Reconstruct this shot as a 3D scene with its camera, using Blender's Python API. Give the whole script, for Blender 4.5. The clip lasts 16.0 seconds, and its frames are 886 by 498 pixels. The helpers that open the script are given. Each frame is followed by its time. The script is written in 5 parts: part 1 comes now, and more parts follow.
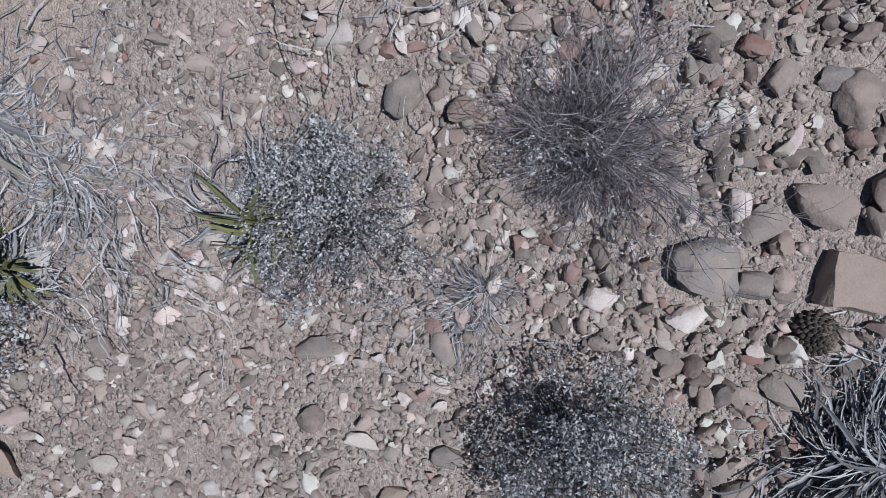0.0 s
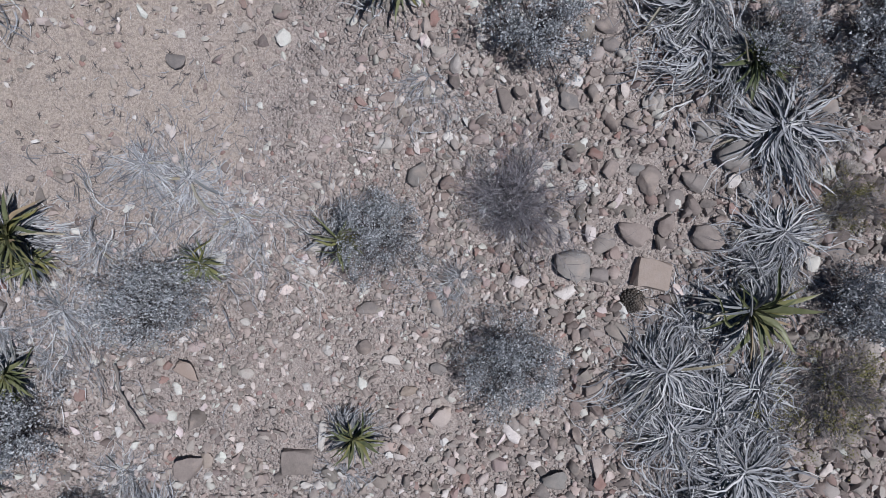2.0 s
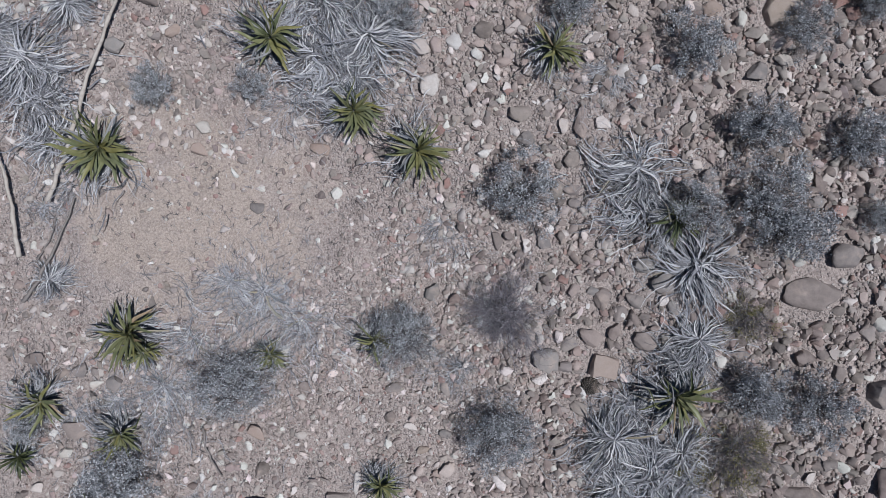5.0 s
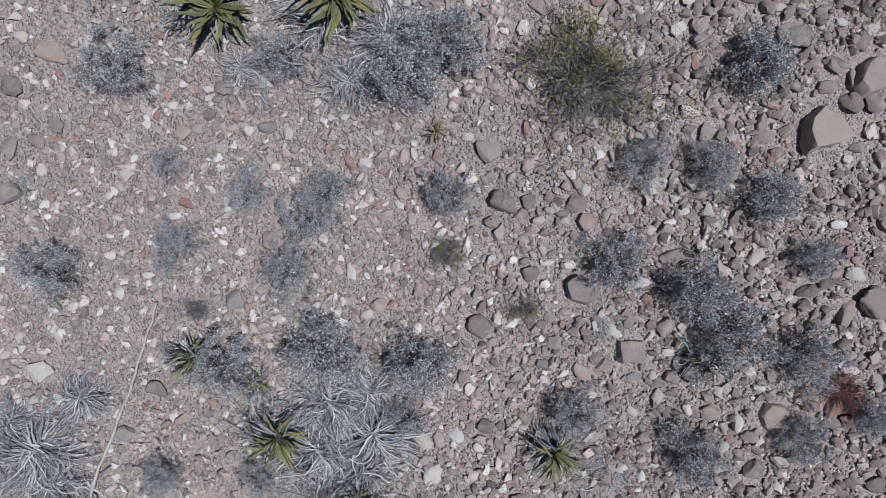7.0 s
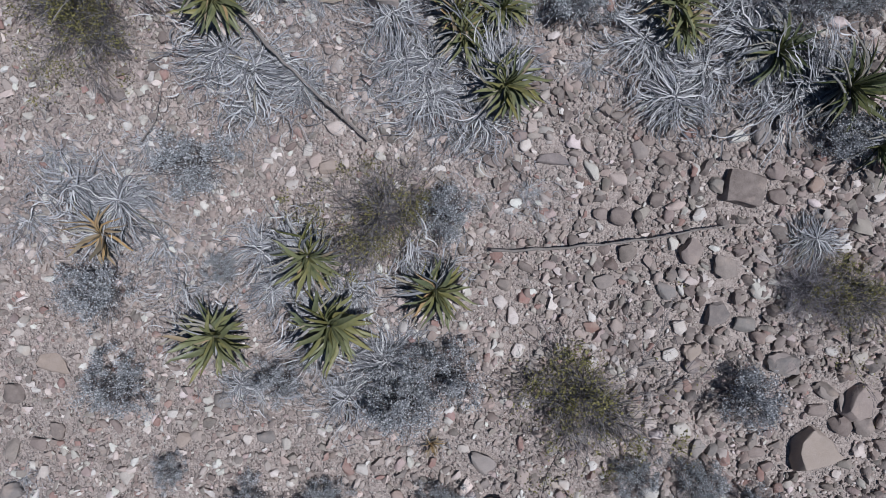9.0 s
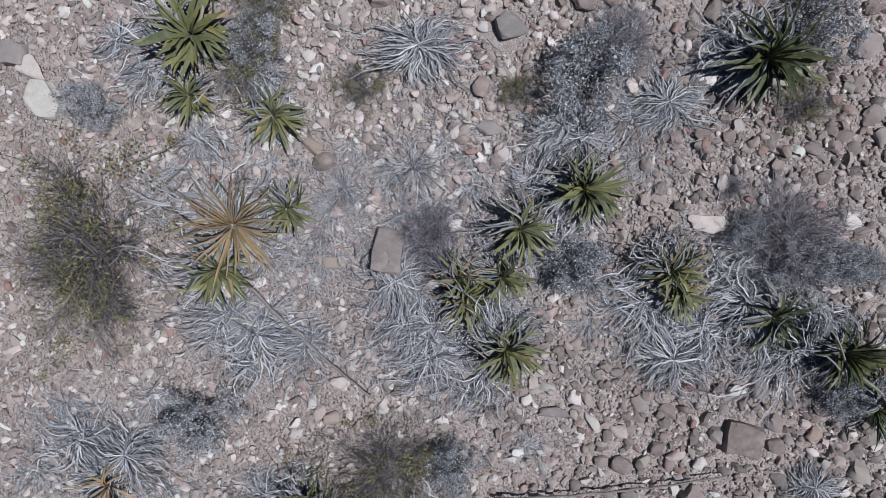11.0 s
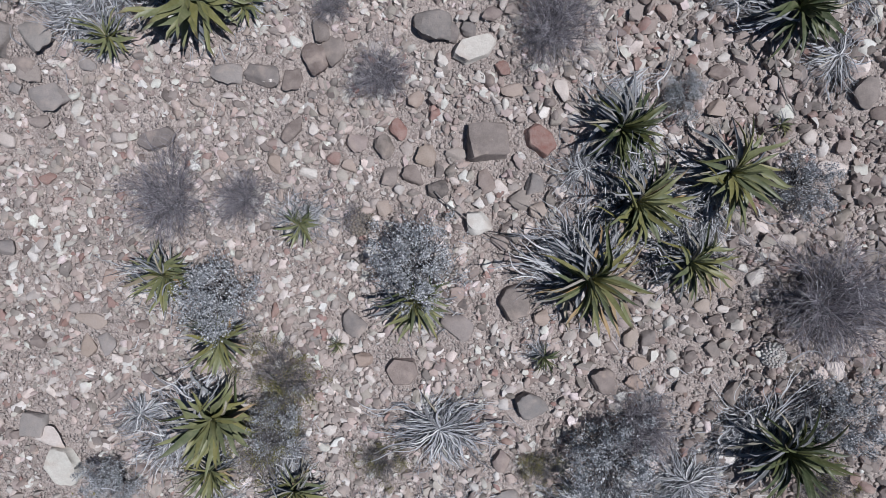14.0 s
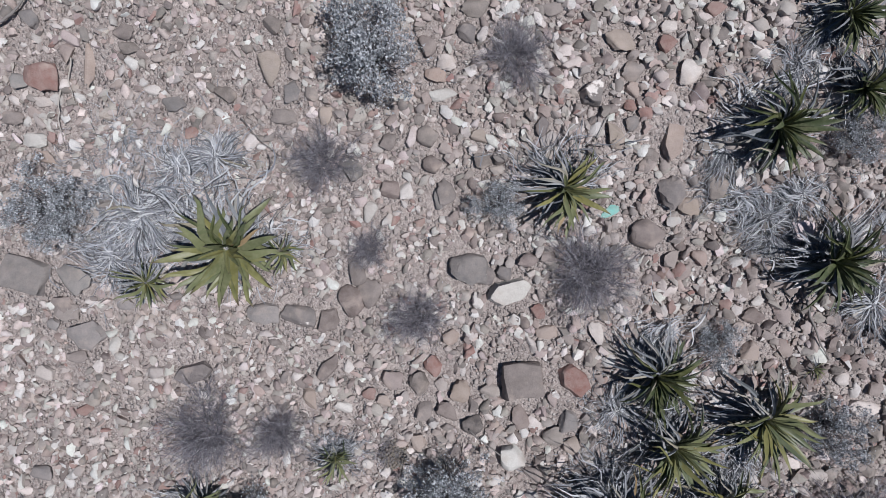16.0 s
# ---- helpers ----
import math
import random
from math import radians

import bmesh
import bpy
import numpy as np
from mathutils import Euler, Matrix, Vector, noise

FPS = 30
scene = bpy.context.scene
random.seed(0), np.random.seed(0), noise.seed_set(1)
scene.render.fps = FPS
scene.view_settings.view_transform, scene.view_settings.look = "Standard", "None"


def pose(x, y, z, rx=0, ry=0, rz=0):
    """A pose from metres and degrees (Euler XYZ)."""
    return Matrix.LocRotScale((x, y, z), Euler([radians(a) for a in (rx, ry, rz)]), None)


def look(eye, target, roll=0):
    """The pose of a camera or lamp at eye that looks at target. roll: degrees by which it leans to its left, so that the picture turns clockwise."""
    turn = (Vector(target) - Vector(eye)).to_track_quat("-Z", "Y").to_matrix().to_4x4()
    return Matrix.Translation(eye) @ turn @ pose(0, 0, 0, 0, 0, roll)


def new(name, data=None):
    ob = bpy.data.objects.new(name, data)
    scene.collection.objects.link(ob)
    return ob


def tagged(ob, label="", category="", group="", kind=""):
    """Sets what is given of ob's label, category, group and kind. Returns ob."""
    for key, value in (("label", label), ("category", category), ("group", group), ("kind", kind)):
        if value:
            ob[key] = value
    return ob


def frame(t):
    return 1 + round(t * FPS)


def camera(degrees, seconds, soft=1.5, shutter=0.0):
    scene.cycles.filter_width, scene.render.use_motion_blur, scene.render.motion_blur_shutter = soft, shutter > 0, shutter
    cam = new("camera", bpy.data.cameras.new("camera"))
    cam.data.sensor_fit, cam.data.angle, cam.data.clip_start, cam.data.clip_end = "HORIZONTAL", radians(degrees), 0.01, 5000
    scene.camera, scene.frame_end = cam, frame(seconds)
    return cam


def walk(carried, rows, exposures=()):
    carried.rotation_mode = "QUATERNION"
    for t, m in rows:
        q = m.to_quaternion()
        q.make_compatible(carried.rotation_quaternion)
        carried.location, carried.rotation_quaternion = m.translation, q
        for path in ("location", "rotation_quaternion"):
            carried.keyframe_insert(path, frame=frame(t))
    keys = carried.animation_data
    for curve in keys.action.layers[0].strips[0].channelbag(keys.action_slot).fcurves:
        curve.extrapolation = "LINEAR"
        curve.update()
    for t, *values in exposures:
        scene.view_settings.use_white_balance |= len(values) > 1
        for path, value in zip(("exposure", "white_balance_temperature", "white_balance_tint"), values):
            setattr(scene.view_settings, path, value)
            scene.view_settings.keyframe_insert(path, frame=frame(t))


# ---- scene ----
cam = camera(83.6, 16.0, soft=0.3)
PATH = [
    (0, 0.0287, 0.0200, 1.1436, -1.057, 1.337, -1.141),
    (0.5, 0.0259, 0.0293, 1.4275, -0.466, 1.016, -0.890),
    (1, 0.0395, 0.0310, 1.6747, -0.044, 0.907, -0.882),
    (1.5, 0.0426, 0.0375, 1.9722, 0.069, 0.814, -0.757),
    (2, 0.0379, 0.0232, 2.3116, 0.026, 0.270, -0.652),
    (2.5, 0.0605, 0.0252, 2.6538, 0.028, 0.470, -0.420),
    (3, 0.0526, 0.0445, 3.0013, 0.007, 0.058, -0.266),
    (3.2, 0.0427, 0.0547, 3.1309, -0.011, -0.131, -0.258),
    (5.3, -0.0319, 0.9419, 3.2113, 1.174, -0.040, 0.249),
    (5.5, -0.0218, 1.2252, 3.2246, 0.793, 0.015, 0.290),
    (6, -0.0092, 1.8690, 3.2544, 1.120, 0.024, 0.272),
    (6.5, -0.0291, 2.5515, 3.2869, 0.711, 0.092, 0.301),
    (7, -0.0503, 3.1378, 3.3173, 0.972, 0.078, 0.349),
    (7.5, -0.0351, 3.7408, 3.3384, 0.749, 0.041, 0.423),
    (8, -0.0139, 4.2305, 3.3591, 0.786, 0.114, 0.473),
    (8.5, -0.0165, 4.6358, 3.3761, 0.848, 0.154, 0.498),
    (9, -0.0419, 5.0291, 3.3966, 0.801, 0.027, 0.524),
    (9.2, -0.0460, 5.1752, 3.4043, 0.852, 0.115, 0.516),
    (11.3, -0.0672, 6.5725, 3.4711, 2.334, -0.109, -0.096),
    (11.5, -0.0665, 6.6784, 3.4645, 2.813, -0.031, -0.067),
    (12, -0.0651, 7.0657, 3.4852, 2.502, -0.174, -0.048),
    (12.5, -0.0717, 7.4259, 3.5054, 2.113, -0.199, -0.035),
    (13, -0.1034, 7.7469, 3.5211, 2.071, -0.352, -0.061),
    (13.5, -0.1307, 8.0576, 3.5354, 2.279, -0.386, -0.065),
    (14, -0.1888, 8.3534, 3.5533, 2.429, -0.399, 0.040),
    (14.5, -0.2422, 8.6289, 3.5676, 2.702, -0.514, 0.056),
    (15, -0.2728, 8.9418, 3.5863, 2.301, -0.389, 0.119),
    (15.5, -0.2995, 9.2588, 3.6022, 2.370, -0.293, 0.270),
    (16, -0.3618, 9.5467, 3.6188, 2.103, -0.341, 0.238),
]
walk(cam, [(t, pose(x, y, z, rx, ry, rz)) for t, x, y, z, rx, ry, rz in PATH], [(0, -0.29, 5980, 10), (9.2, -0.28, 5930, 10), (12, -0.18, 5980, 10), (16, -0.15, 6010, 10)])

# ---- daylight: high clear sun from +x, a little from -y ----
TO_SUN = Vector((1.446, -0.40, 3.2)).normalized()
sun = new("sun", bpy.data.lights.new("sun", "SUN"))
sun.data.energy, sun.data.angle, sun.data.color = 5.0, radians(0.53), (1.0, 0.965, 0.93)
sun.matrix_world = look((6, -2, 14), Vector((6, -2, 14)) - TO_SUN)
world = bpy.data.worlds.new("sky")
scene.world = world
world.use_nodes = True
sky = world.node_tree.nodes.new("ShaderNodeTexSky")
sky.sky_type, sky.sun_disc = "NISHITA", False
sky.sun_elevation = math.asin(TO_SUN.z)
sky.sun_rotation = math.atan2(TO_SUN.x, TO_SUN.y)
sky.altitude, sky.air_density, sky.dust_density = 1300, 0.75, 0.2
world.node_tree.links.new(sky.outputs[0], world.node_tree.nodes["Background"].inputs[0])
world.node_tree.nodes["Background"].inputs[1].default_value = 0.05


# ---- materials ----
class Mat:
    """A principled material with short helpers for its nodes."""

    def __init__(self, name, rough=0.9):
        self.m = bpy.data.materials.new(name)
        self.m.use_nodes = True
        self.nt = self.m.node_tree
        self.out = self.nt.nodes["Principled BSDF"]
        self.out.inputs["Roughness"].default_value = rough
        self.out.inputs["Specular IOR Level"].default_value = 0.25

    def add(self, kind, **inputs):
        n = self.nt.nodes.new(kind)
        for k, v in inputs.items():
            self.put(n.inputs[k.replace("_", " ")], v)
        return n

    def put(self, socket, v):
        if isinstance(v, bpy.types.NodeSocket):
            self.nt.links.new(v, socket)
        else:
            socket.default_value = v

    def where(self):
        return self.add("ShaderNodeNewGeometry").outputs["Position"]

    def noise(self, scale, detail=4.0, rough=0.55, vec=None):
        return self.add("ShaderNodeTexNoise", Vector=vec or self.where(), Scale=scale, Detail=detail, Roughness=rough).outputs["Fac"]

    def ramp(self, fac, *stops):
        n = self.add("ShaderNodeValToRGB", Fac=fac)
        e = n.color_ramp.elements
        while len(e) < len(stops):
            e.new(0.5)
        for el, (p, c) in zip(e, stops):
            el.position, el.color = p, (*c, 1) if len(c) == 3 else c
        return n.outputs["Color"]

    def mix(self, fac, a, b, blend="MIX"):
        n = self.nt.nodes.new("ShaderNodeMix")
        n.data_type, n.blend_type = "RGBA", blend
        for s, v in ((n.inputs[0], fac), (n.inputs[6], a), (n.inputs[7], b)):
            self.put(s, (*v, 1) if isinstance(v, tuple) and len(v) == 3 else v)
        return n.outputs[2]

    def step(self, fac, lo, hi):
        return self.add("ShaderNodeMapRange", Value=fac, From_Min=lo, From_Max=hi).outputs[0]

    def bump(self, height, strength, distance):
        b = self.add("ShaderNodeBump", Height=height, Strength=strength, Distance=distance)
        self.put(self.out.inputs["Normal"], b.outputs["Normal"])

    def colour(self, c):
        self.put(self.out.inputs["Base Color"], c)


def soil_material():
    k = Mat("soil", 0.95)
    broad, mid, fine = k.noise(0.9, 3), k.noise(7, 5), k.noise(60, 4)
    c = k.ramp(broad, (0.35, (0.475, 0.395, 0.36)), (0.65, (0.57, 0.485, 0.448)))
    c = k.mix(k.step(mid, 0.42, 0.68), c, (0.37, 0.312, 0.288))
    # a bare pan of fine sand near the start
    away = k.add("ShaderNodeVectorMath", **{"Vector": k.where()})
    away.operation = "DISTANCE"
    away.inputs[1].default_value = (-1.75, 0.78, -0.05)
    edge = k.add("ShaderNodeMath", **{"Value": away.outputs["Value"]})
    k.put(edge.inputs[1], k.step(k.noise(3.5, 5), 0.25, 0.75))
    c = k.mix(k.step(edge.outputs[0], 1.5, 0.95), c, (0.56, 0.462, 0.39))
    # small chips and clods bedded in it, but for the sandy pan: their outlines are bent by noise
    bend = k.add("ShaderNodeTexNoise", Vector=k.where(), Scale=30.0, Detail=3.0)
    bent = k.add("ShaderNodeVectorMath", **{"Vector": bend.outputs["Color"]})
    bent.operation = "MULTIPLY_ADD"
    bent.inputs[1].default_value = (0.022, 0.022, 0.022)
    k.put(bent.inputs[2], k.where())
    chips = k.add("ShaderNodeTexVoronoi", Vector=bent.outputs[0], Scale=58.0)
    bed = k.add("ShaderNodeMath", **{"Value": k.step(edge.outputs[0], 1.2, 1.75)})
    bed.operation = "MULTIPLY"
    k.put(bed.inputs[1], k.step(k.noise(2.2, 4), 0.28, 0.46))
    apart = k.add("ShaderNodeSeparateColor", Color=chips.outputs["Color"])
    face = k.ramp(apart.outputs[0], (0.0, (0.2, 0.168, 0.155)), (0.25, (0.32, 0.27, 0.247)), (0.6, (0.44, 0.38, 0.35)), (0.9, (0.56, 0.505, 0.475)), (1.0, (0.7, 0.66, 0.63)))
    shows = k.add("ShaderNodeMath", **{"Value": bed.outputs[0]})
    shows.operation = "MULTIPLY"
    dome = k.step(chips.outputs["Distance"], 0.62, 0.3)
    k.put(shows.inputs[1], dome)
    pick = k.add("ShaderNodeMath", **{"Value": shows.outputs[0]})
    pick.operation = "MULTIPLY"
    k.put(pick.inputs[1], k.step(apart.outputs[1], 0.3, 0.5))
    shows = pick
    c = k.mix(shows.outputs[0], c, face)
    grit = k.add("ShaderNodeTexVoronoi", Vector=k.where(), Scale=130.0)
    c = k.mix(0.36, c, k.ramp(k.add("ShaderNodeSeparateColor", Color=grit.outputs["Color"]).outputs[0],
                             (0.0, (0.17, 0.14, 0.13)), (0.4, (0.4, 0.338, 0.312)), (1.0, (0.66, 0.59, 0.555))))
    c = k.mix(k.step(fine, 0.5, 0.75), c, (0.3, 0.252, 0.232))
    k.colour(c)
    tot = k.add("ShaderNodeMath", **{"Value": k.noise(28, 6, 0.7)})
    k.put(tot.inputs[1], k.noise(210, 3))
    lift = k.add("ShaderNodeMath", **{"Value": shows.outputs[0]})
    lift.operation = "MULTIPLY_ADD"
    lift.inputs[1].default_value = 1.3
    k.put(lift.inputs[2], tot.outputs[0])
    k.bump(lift.outputs[0], 0.9, 0.014)
    return k.m


def stone_material(name, stops, island=False, patches=0.0, rough=0.85, dust=0.27):
    k = Mat(name, rough)
    if island:
        r = k.add("ShaderNodeNewGeometry").outputs["Random Per Island"]
    else:
        r = k.add("ShaderNodeObjectInfo").outputs["Random"]
    base = k.ramp(r, *stops)
    again = k.add("ShaderNodeMath", **{"Value": r})
    again.operation = "MULTIPLY"
    again.inputs[1].default_value = 41.7
    part_of = k.add("ShaderNodeMath", **{"Value": again.outputs[0]})
    part_of.operation = "FRACT"
    base = k.mix(0.7 if island else 0.4, base, k.mix(1.0, base, k.ramp(part_of.outputs[0], (0.0, (1.12, 0.94, 0.91)), (0.12, (1.06, 0.97, 0.95)), (0.5, (0.95, 1.0, 1.03)),
                                                    (0.75, (0.93, 1.02, 0.95)), (1.0, (1.1, 0.94, 1.02))), "MULTIPLY"))
    spots, grain = k.noise(26, 5, 0.65), k.noise(160, 3)
    c = k.mix(k.step(spots, 0.35, 0.7), base, k.mix(0.35, base, (0.30, 0.25, 0.22)))
    c = k.mix(0.5, c, k.mix(1.0, c, k.ramp(grain, (0.3, (0.7, 0.7, 0.7)), (0.7, (1.0, 1.0, 1.0))), "MULTIPLY"))
    c = k.mix(k.step(k.noise(9, 4), 0.56, 0.72), c, k.mix(0.55, c, (0.42, 0.34, 0.29)))
    dusty = k.add("ShaderNodeMath", **{"Value": k.step(k.noise(15, 5, 0.7), 0.4, 0.66)})
    dusty.operation = "MULTIPLY"
    dusty.inputs[1].default_value = dust
    c = k.mix(dusty.outputs[0], c, (0.42, 0.36, 0.335))
    if patches:
        c = k.mix(k.step(k.noise(7, 5, 0.65), 1.0 - patches, 1.03 - patches), c, (0.66, 0.6, 0.56))
    k.colour(c)
    k.bump(k.mix(0.4, spots, grain), 0.6, 0.01)
    return k.m


def leaf_material(name, inner, mid, tip, rough=0.42, vary=0.3, dim=0.65):
    """Colour runs along the leaf (its v coordinate) from heart to spine."""
    k = Mat(name, rough)
    uv = k.add("ShaderNodeSeparateXYZ", Vector=k.add("ShaderNodeUVMap").outputs[0]).outputs[1]
    r = k.add("ShaderNodeObjectInfo").outputs["Random"]
    c = k.ramp(uv, (0.0, inner), (0.3, mid), (0.85, mid), (0.96, tip))
    warm = k.mix(1.0, c, (1.22, 1.06, 0.75), "MULTIPLY")
    c = k.mix(k.step(r, 0.4, 0.0), c, k.mix(1.0, c, (0.92 * dim, 1.02 * dim, 1.15 * dim), "MULTIPLY"))
    c = k.mix(k.step(r, 0.55, 1.0), c, warm)
    c = k.mix(k.step(k.noise(14, 3), 0.42, 0.7), c, k.mix(1.0, c, (0.72, 0.74, 0.7), "MULTIPLY"))
    c = k.mix(k.step(k.noise(38, 4), 0.45, 0.8), c, k.mix(vary, c, (0.33, 0.30, 0.20)))
    k.colour(c)
    k.bump(k.noise(120, 3), 0.2, 0.003)
    return k.m


def fibre_material(name, stops, rough=0.8):
    k = Mat(name, rough)
    r = k.add("ShaderNodeNewGeometry").outputs["Random Per Island"]
    c = k.ramp(r, *stops)
    c = k.mix(k.step(k.noise(30, 3), 0.4, 0.75), c, k.mix(1.0, c, (0.72, 0.7, 0.68), "MULTIPLY"))
    k.colour(c)
    return k.m


SOIL = soil_material()
PEBBLE = stone_material("mixed_pebbles", ((0.0, (0.14, 0.122, 0.116)), (0.16, (0.225, 0.193, 0.181)), (0.4, (0.335, 0.288, 0.265)),
                                          (0.6, (0.45, 0.39, 0.362)), (0.76, (0.6, 0.555, 0.53)), (0.93, (0.78, 0.745, 0.715)), (0.96, (0.3, 0.2, 0.18)), (1.0, (0.27, 0.155, 0.135))), island=True)
BROWNPEBBLE = stone_material("brown_pebbles", ((0.0, (0.1, 0.086, 0.084)), (0.2, (0.15, 0.127, 0.119)), (0.5, (0.215, 0.18, 0.165)),
                                               (0.7, (0.29, 0.247, 0.228)), (0.83, (0.42, 0.372, 0.35)), (0.93, (0.7, 0.665, 0.635)), (0.97, (0.26, 0.17, 0.15)), (1.0, (0.24, 0.135, 0.118))), island=True)
PALEPEBBLE = stone_material("pale_pebbles", ((0.0, (0.27, 0.23, 0.215)), (0.4, (0.4, 0.35, 0.325)), (0.7, (0.52, 0.475, 0.45)), (1.0, (0.7, 0.665, 0.635))), island=True)
CLOD = stone_material("soil_crumbs", ((0.0, (0.3, 0.25, 0.23)), (0.5, (0.42, 0.353, 0.325)), (1.0, (0.54, 0.46, 0.43))), island=True)
STONE = {
    "brown": stone_material("brown_stone", ((0.0, (0.15, 0.124, 0.115)), (0.5, (0.205, 0.171, 0.158)), (1.0, (0.29, 0.247, 0.228))), patches=0.28),
    "grey": stone_material("grey_stone", ((0.0, (0.15, 0.138, 0.137)), (0.5, (0.21, 0.194, 0.19)), (1.0, (0.28, 0.26, 0.252))), patches=0.26),
    "dark": stone_material("dark_stone", ((0.0, (0.08, 0.07, 0.068)), (1.0, (0.125, 0.11, 0.105)))),
    "pale": stone_material("pale_stone", ((0.0, (0.47, 0.425, 0.395)), (1.0, (0.66, 0.62, 0.585)))),
    "red": stone_material("red_stone", ((0.0, (0.22, 0.115, 0.098)), (1.0, (0.27, 0.165, 0.142)))),
    "tan": stone_material("tan_stone", ((0.0, (0.31, 0.24, 0.2)), (1.0, (0.37, 0.30, 0.26)))),
    "patched": stone_material("white_patched_stone", ((0.0, (0.17, 0.155, 0.15)), (1.0, (0.21, 0.19, 0.178))), patches=0.36),
    "turquoise": stone_material("turquoise_stone", ((0.0, (0.22, 0.52, 0.46)), (1.0, (0.25, 0.55, 0.5)))),
}
GREEN = leaf_material("agave_leaf_green", (0.22, 0.228, 0.118), (0.158, 0.168, 0.084), (0.09, 0.075, 0.06))
DARKGREEN = leaf_material("agave_leaf_dark", (0.10, 0.115, 0.05), (0.065, 0.08, 0.037), (0.07, 0.06, 0.05))
RUST = leaf_material("agave_leaf_brown", (0.37, 0.28, 0.18), (0.29, 0.22, 0.145), (0.11, 0.085, 0.07), 0.7)
ASH = leaf_material("dead_leaf_grey", (0.34, 0.335, 0.34), (0.275, 0.28, 0.3), (0.12, 0.115, 0.12), 0.75, 0.15, 0.34)
STRAW = fibre_material("weathered_leaf_fibre", ((0.0, (0.1, 0.098, 0.105)), (0.3, (0.23, 0.234, 0.256)), (0.7, (0.4, 0.408, 0.44)), (1.0, (0.6, 0.6, 0.61))))
GREYLEAF = fibre_material("grey_shrub_leaf", ((0.0, (0.15, 0.158, 0.168)), (0.5, (0.36, 0.374, 0.4)), (1.0, (0.6, 0.612, 0.64))))
OLIVELEAF = fibre_material("olive_shrub_leaf", ((0.0, (0.1, 0.092, 0.038)), (0.5, (0.18, 0.168, 0.066)), (1.0, (0.28, 0.255, 0.11))))
TWIG = fibre_material("dark_twig", ((0.0, (0.05, 0.045, 0.05)), (0.6, (0.13, 0.12, 0.128)), (1.0, (0.3, 0.285, 0.285))))
BARETWIG = fibre_material("grey_purple_twig", ((0.0, (0.075, 0.066, 0.078)), (0.5, (0.19, 0.176, 0.198)), (1.0, (0.37, 0.355, 0.38))))
RUSSET = fibre_material("rusty_twig", ((0.0, (0.12, 0.045, 0.04)), (1.0, (0.28, 0.13, 0.11))))
STALK = fibre_material("dry_stalk", ((0.0, (0.17, 0.152, 0.145)), (1.0, (0.27, 0.245, 0.23))))
PALESTALK = fibre_material("bleached_stem", ((0.0, (0.38, 0.34, 0.3)), (1.0, (0.5, 0.46, 0.42))))


# ---- ground ----
def soft(v, lo, hi):
    return lo - (1 - math.exp(v - lo)) if v < lo else hi + (1 - math.exp(hi - v)) if v > hi else v


def base_height(x, y):
    x, y = soft(x, -4, 4), soft(y, -4, 13)
    return -0.175 + 0.02161 * x + 0.12355 * y + 0.00414 * y * y - 0.00021 * y ** 3


def height(x, y):
    h = base_height(x, y)
    if abs(x) < 8 and -6 < y < 16:
        p = Vector((x, y, 0))
        h += 0.03 * noise.noise(p * 1.3) + 0.012 * noise.noise(p * 5) + 0.005 * noise.noise(p * 17)
    return h


def spread(lo, hi, step, far):
    """Even steps between lo and hi, then ever longer ones out to far."""
    inner = list(np.arange(lo, hi + step / 2, step))
    out, d = [], step
    while (out[-1] if out else 0) < far:
        d *= 1.5
        out.append((out[-1] if out else 0) + d)
    return [lo - o for o in reversed(out)] + inner + [hi + o for o in out]


def link_mesh(name, verts, faces, mat, smooth=True):
    me = bpy.data.meshes.new(name)
    me.from_pydata([tuple(v) for v in verts], [], faces)
    me.materials.append(mat)
    if smooth:
        me.shade_smooth()
    return me


def build_ground():
    xs, ys = spread(-3.6, 3.6, 0.045, 900), spread(-2.4, 11.8, 0.045, 900)
    verts = [(x, y, height(x, y)) for y in ys for x in xs]
    w = len(xs)
    faces = [(j * w + i, j * w + i + 1, (j + 1) * w + i + 1, (j + 1) * w + i) for j in range(len(ys) - 1) for i in range(w - 1)]
    tagged(new("ground", link_mesh("ground", verts, faces, SOIL)), "pinkish tan desert soil strewn with grit, rising gently", "ground", kind="structure")


build_ground()


# ---- stones ----
def unit_ball(sub):
    bm = bmesh.new()
    if sub:
        bmesh.ops.create_icosphere(bm, subdivisions=sub, radius=1.0)
    else:
        bmesh.ops.create_uvsphere(bm, u_segments=6, v_segments=4, radius=1.0)
        bmesh.ops.triangulate(bm, faces=bm.faces[:])
    v = np.array([q.co[:] for q in bm.verts])
    f = [[q.index for q in p.verts] for p in bm.faces]
    bm.free()
    return v, f


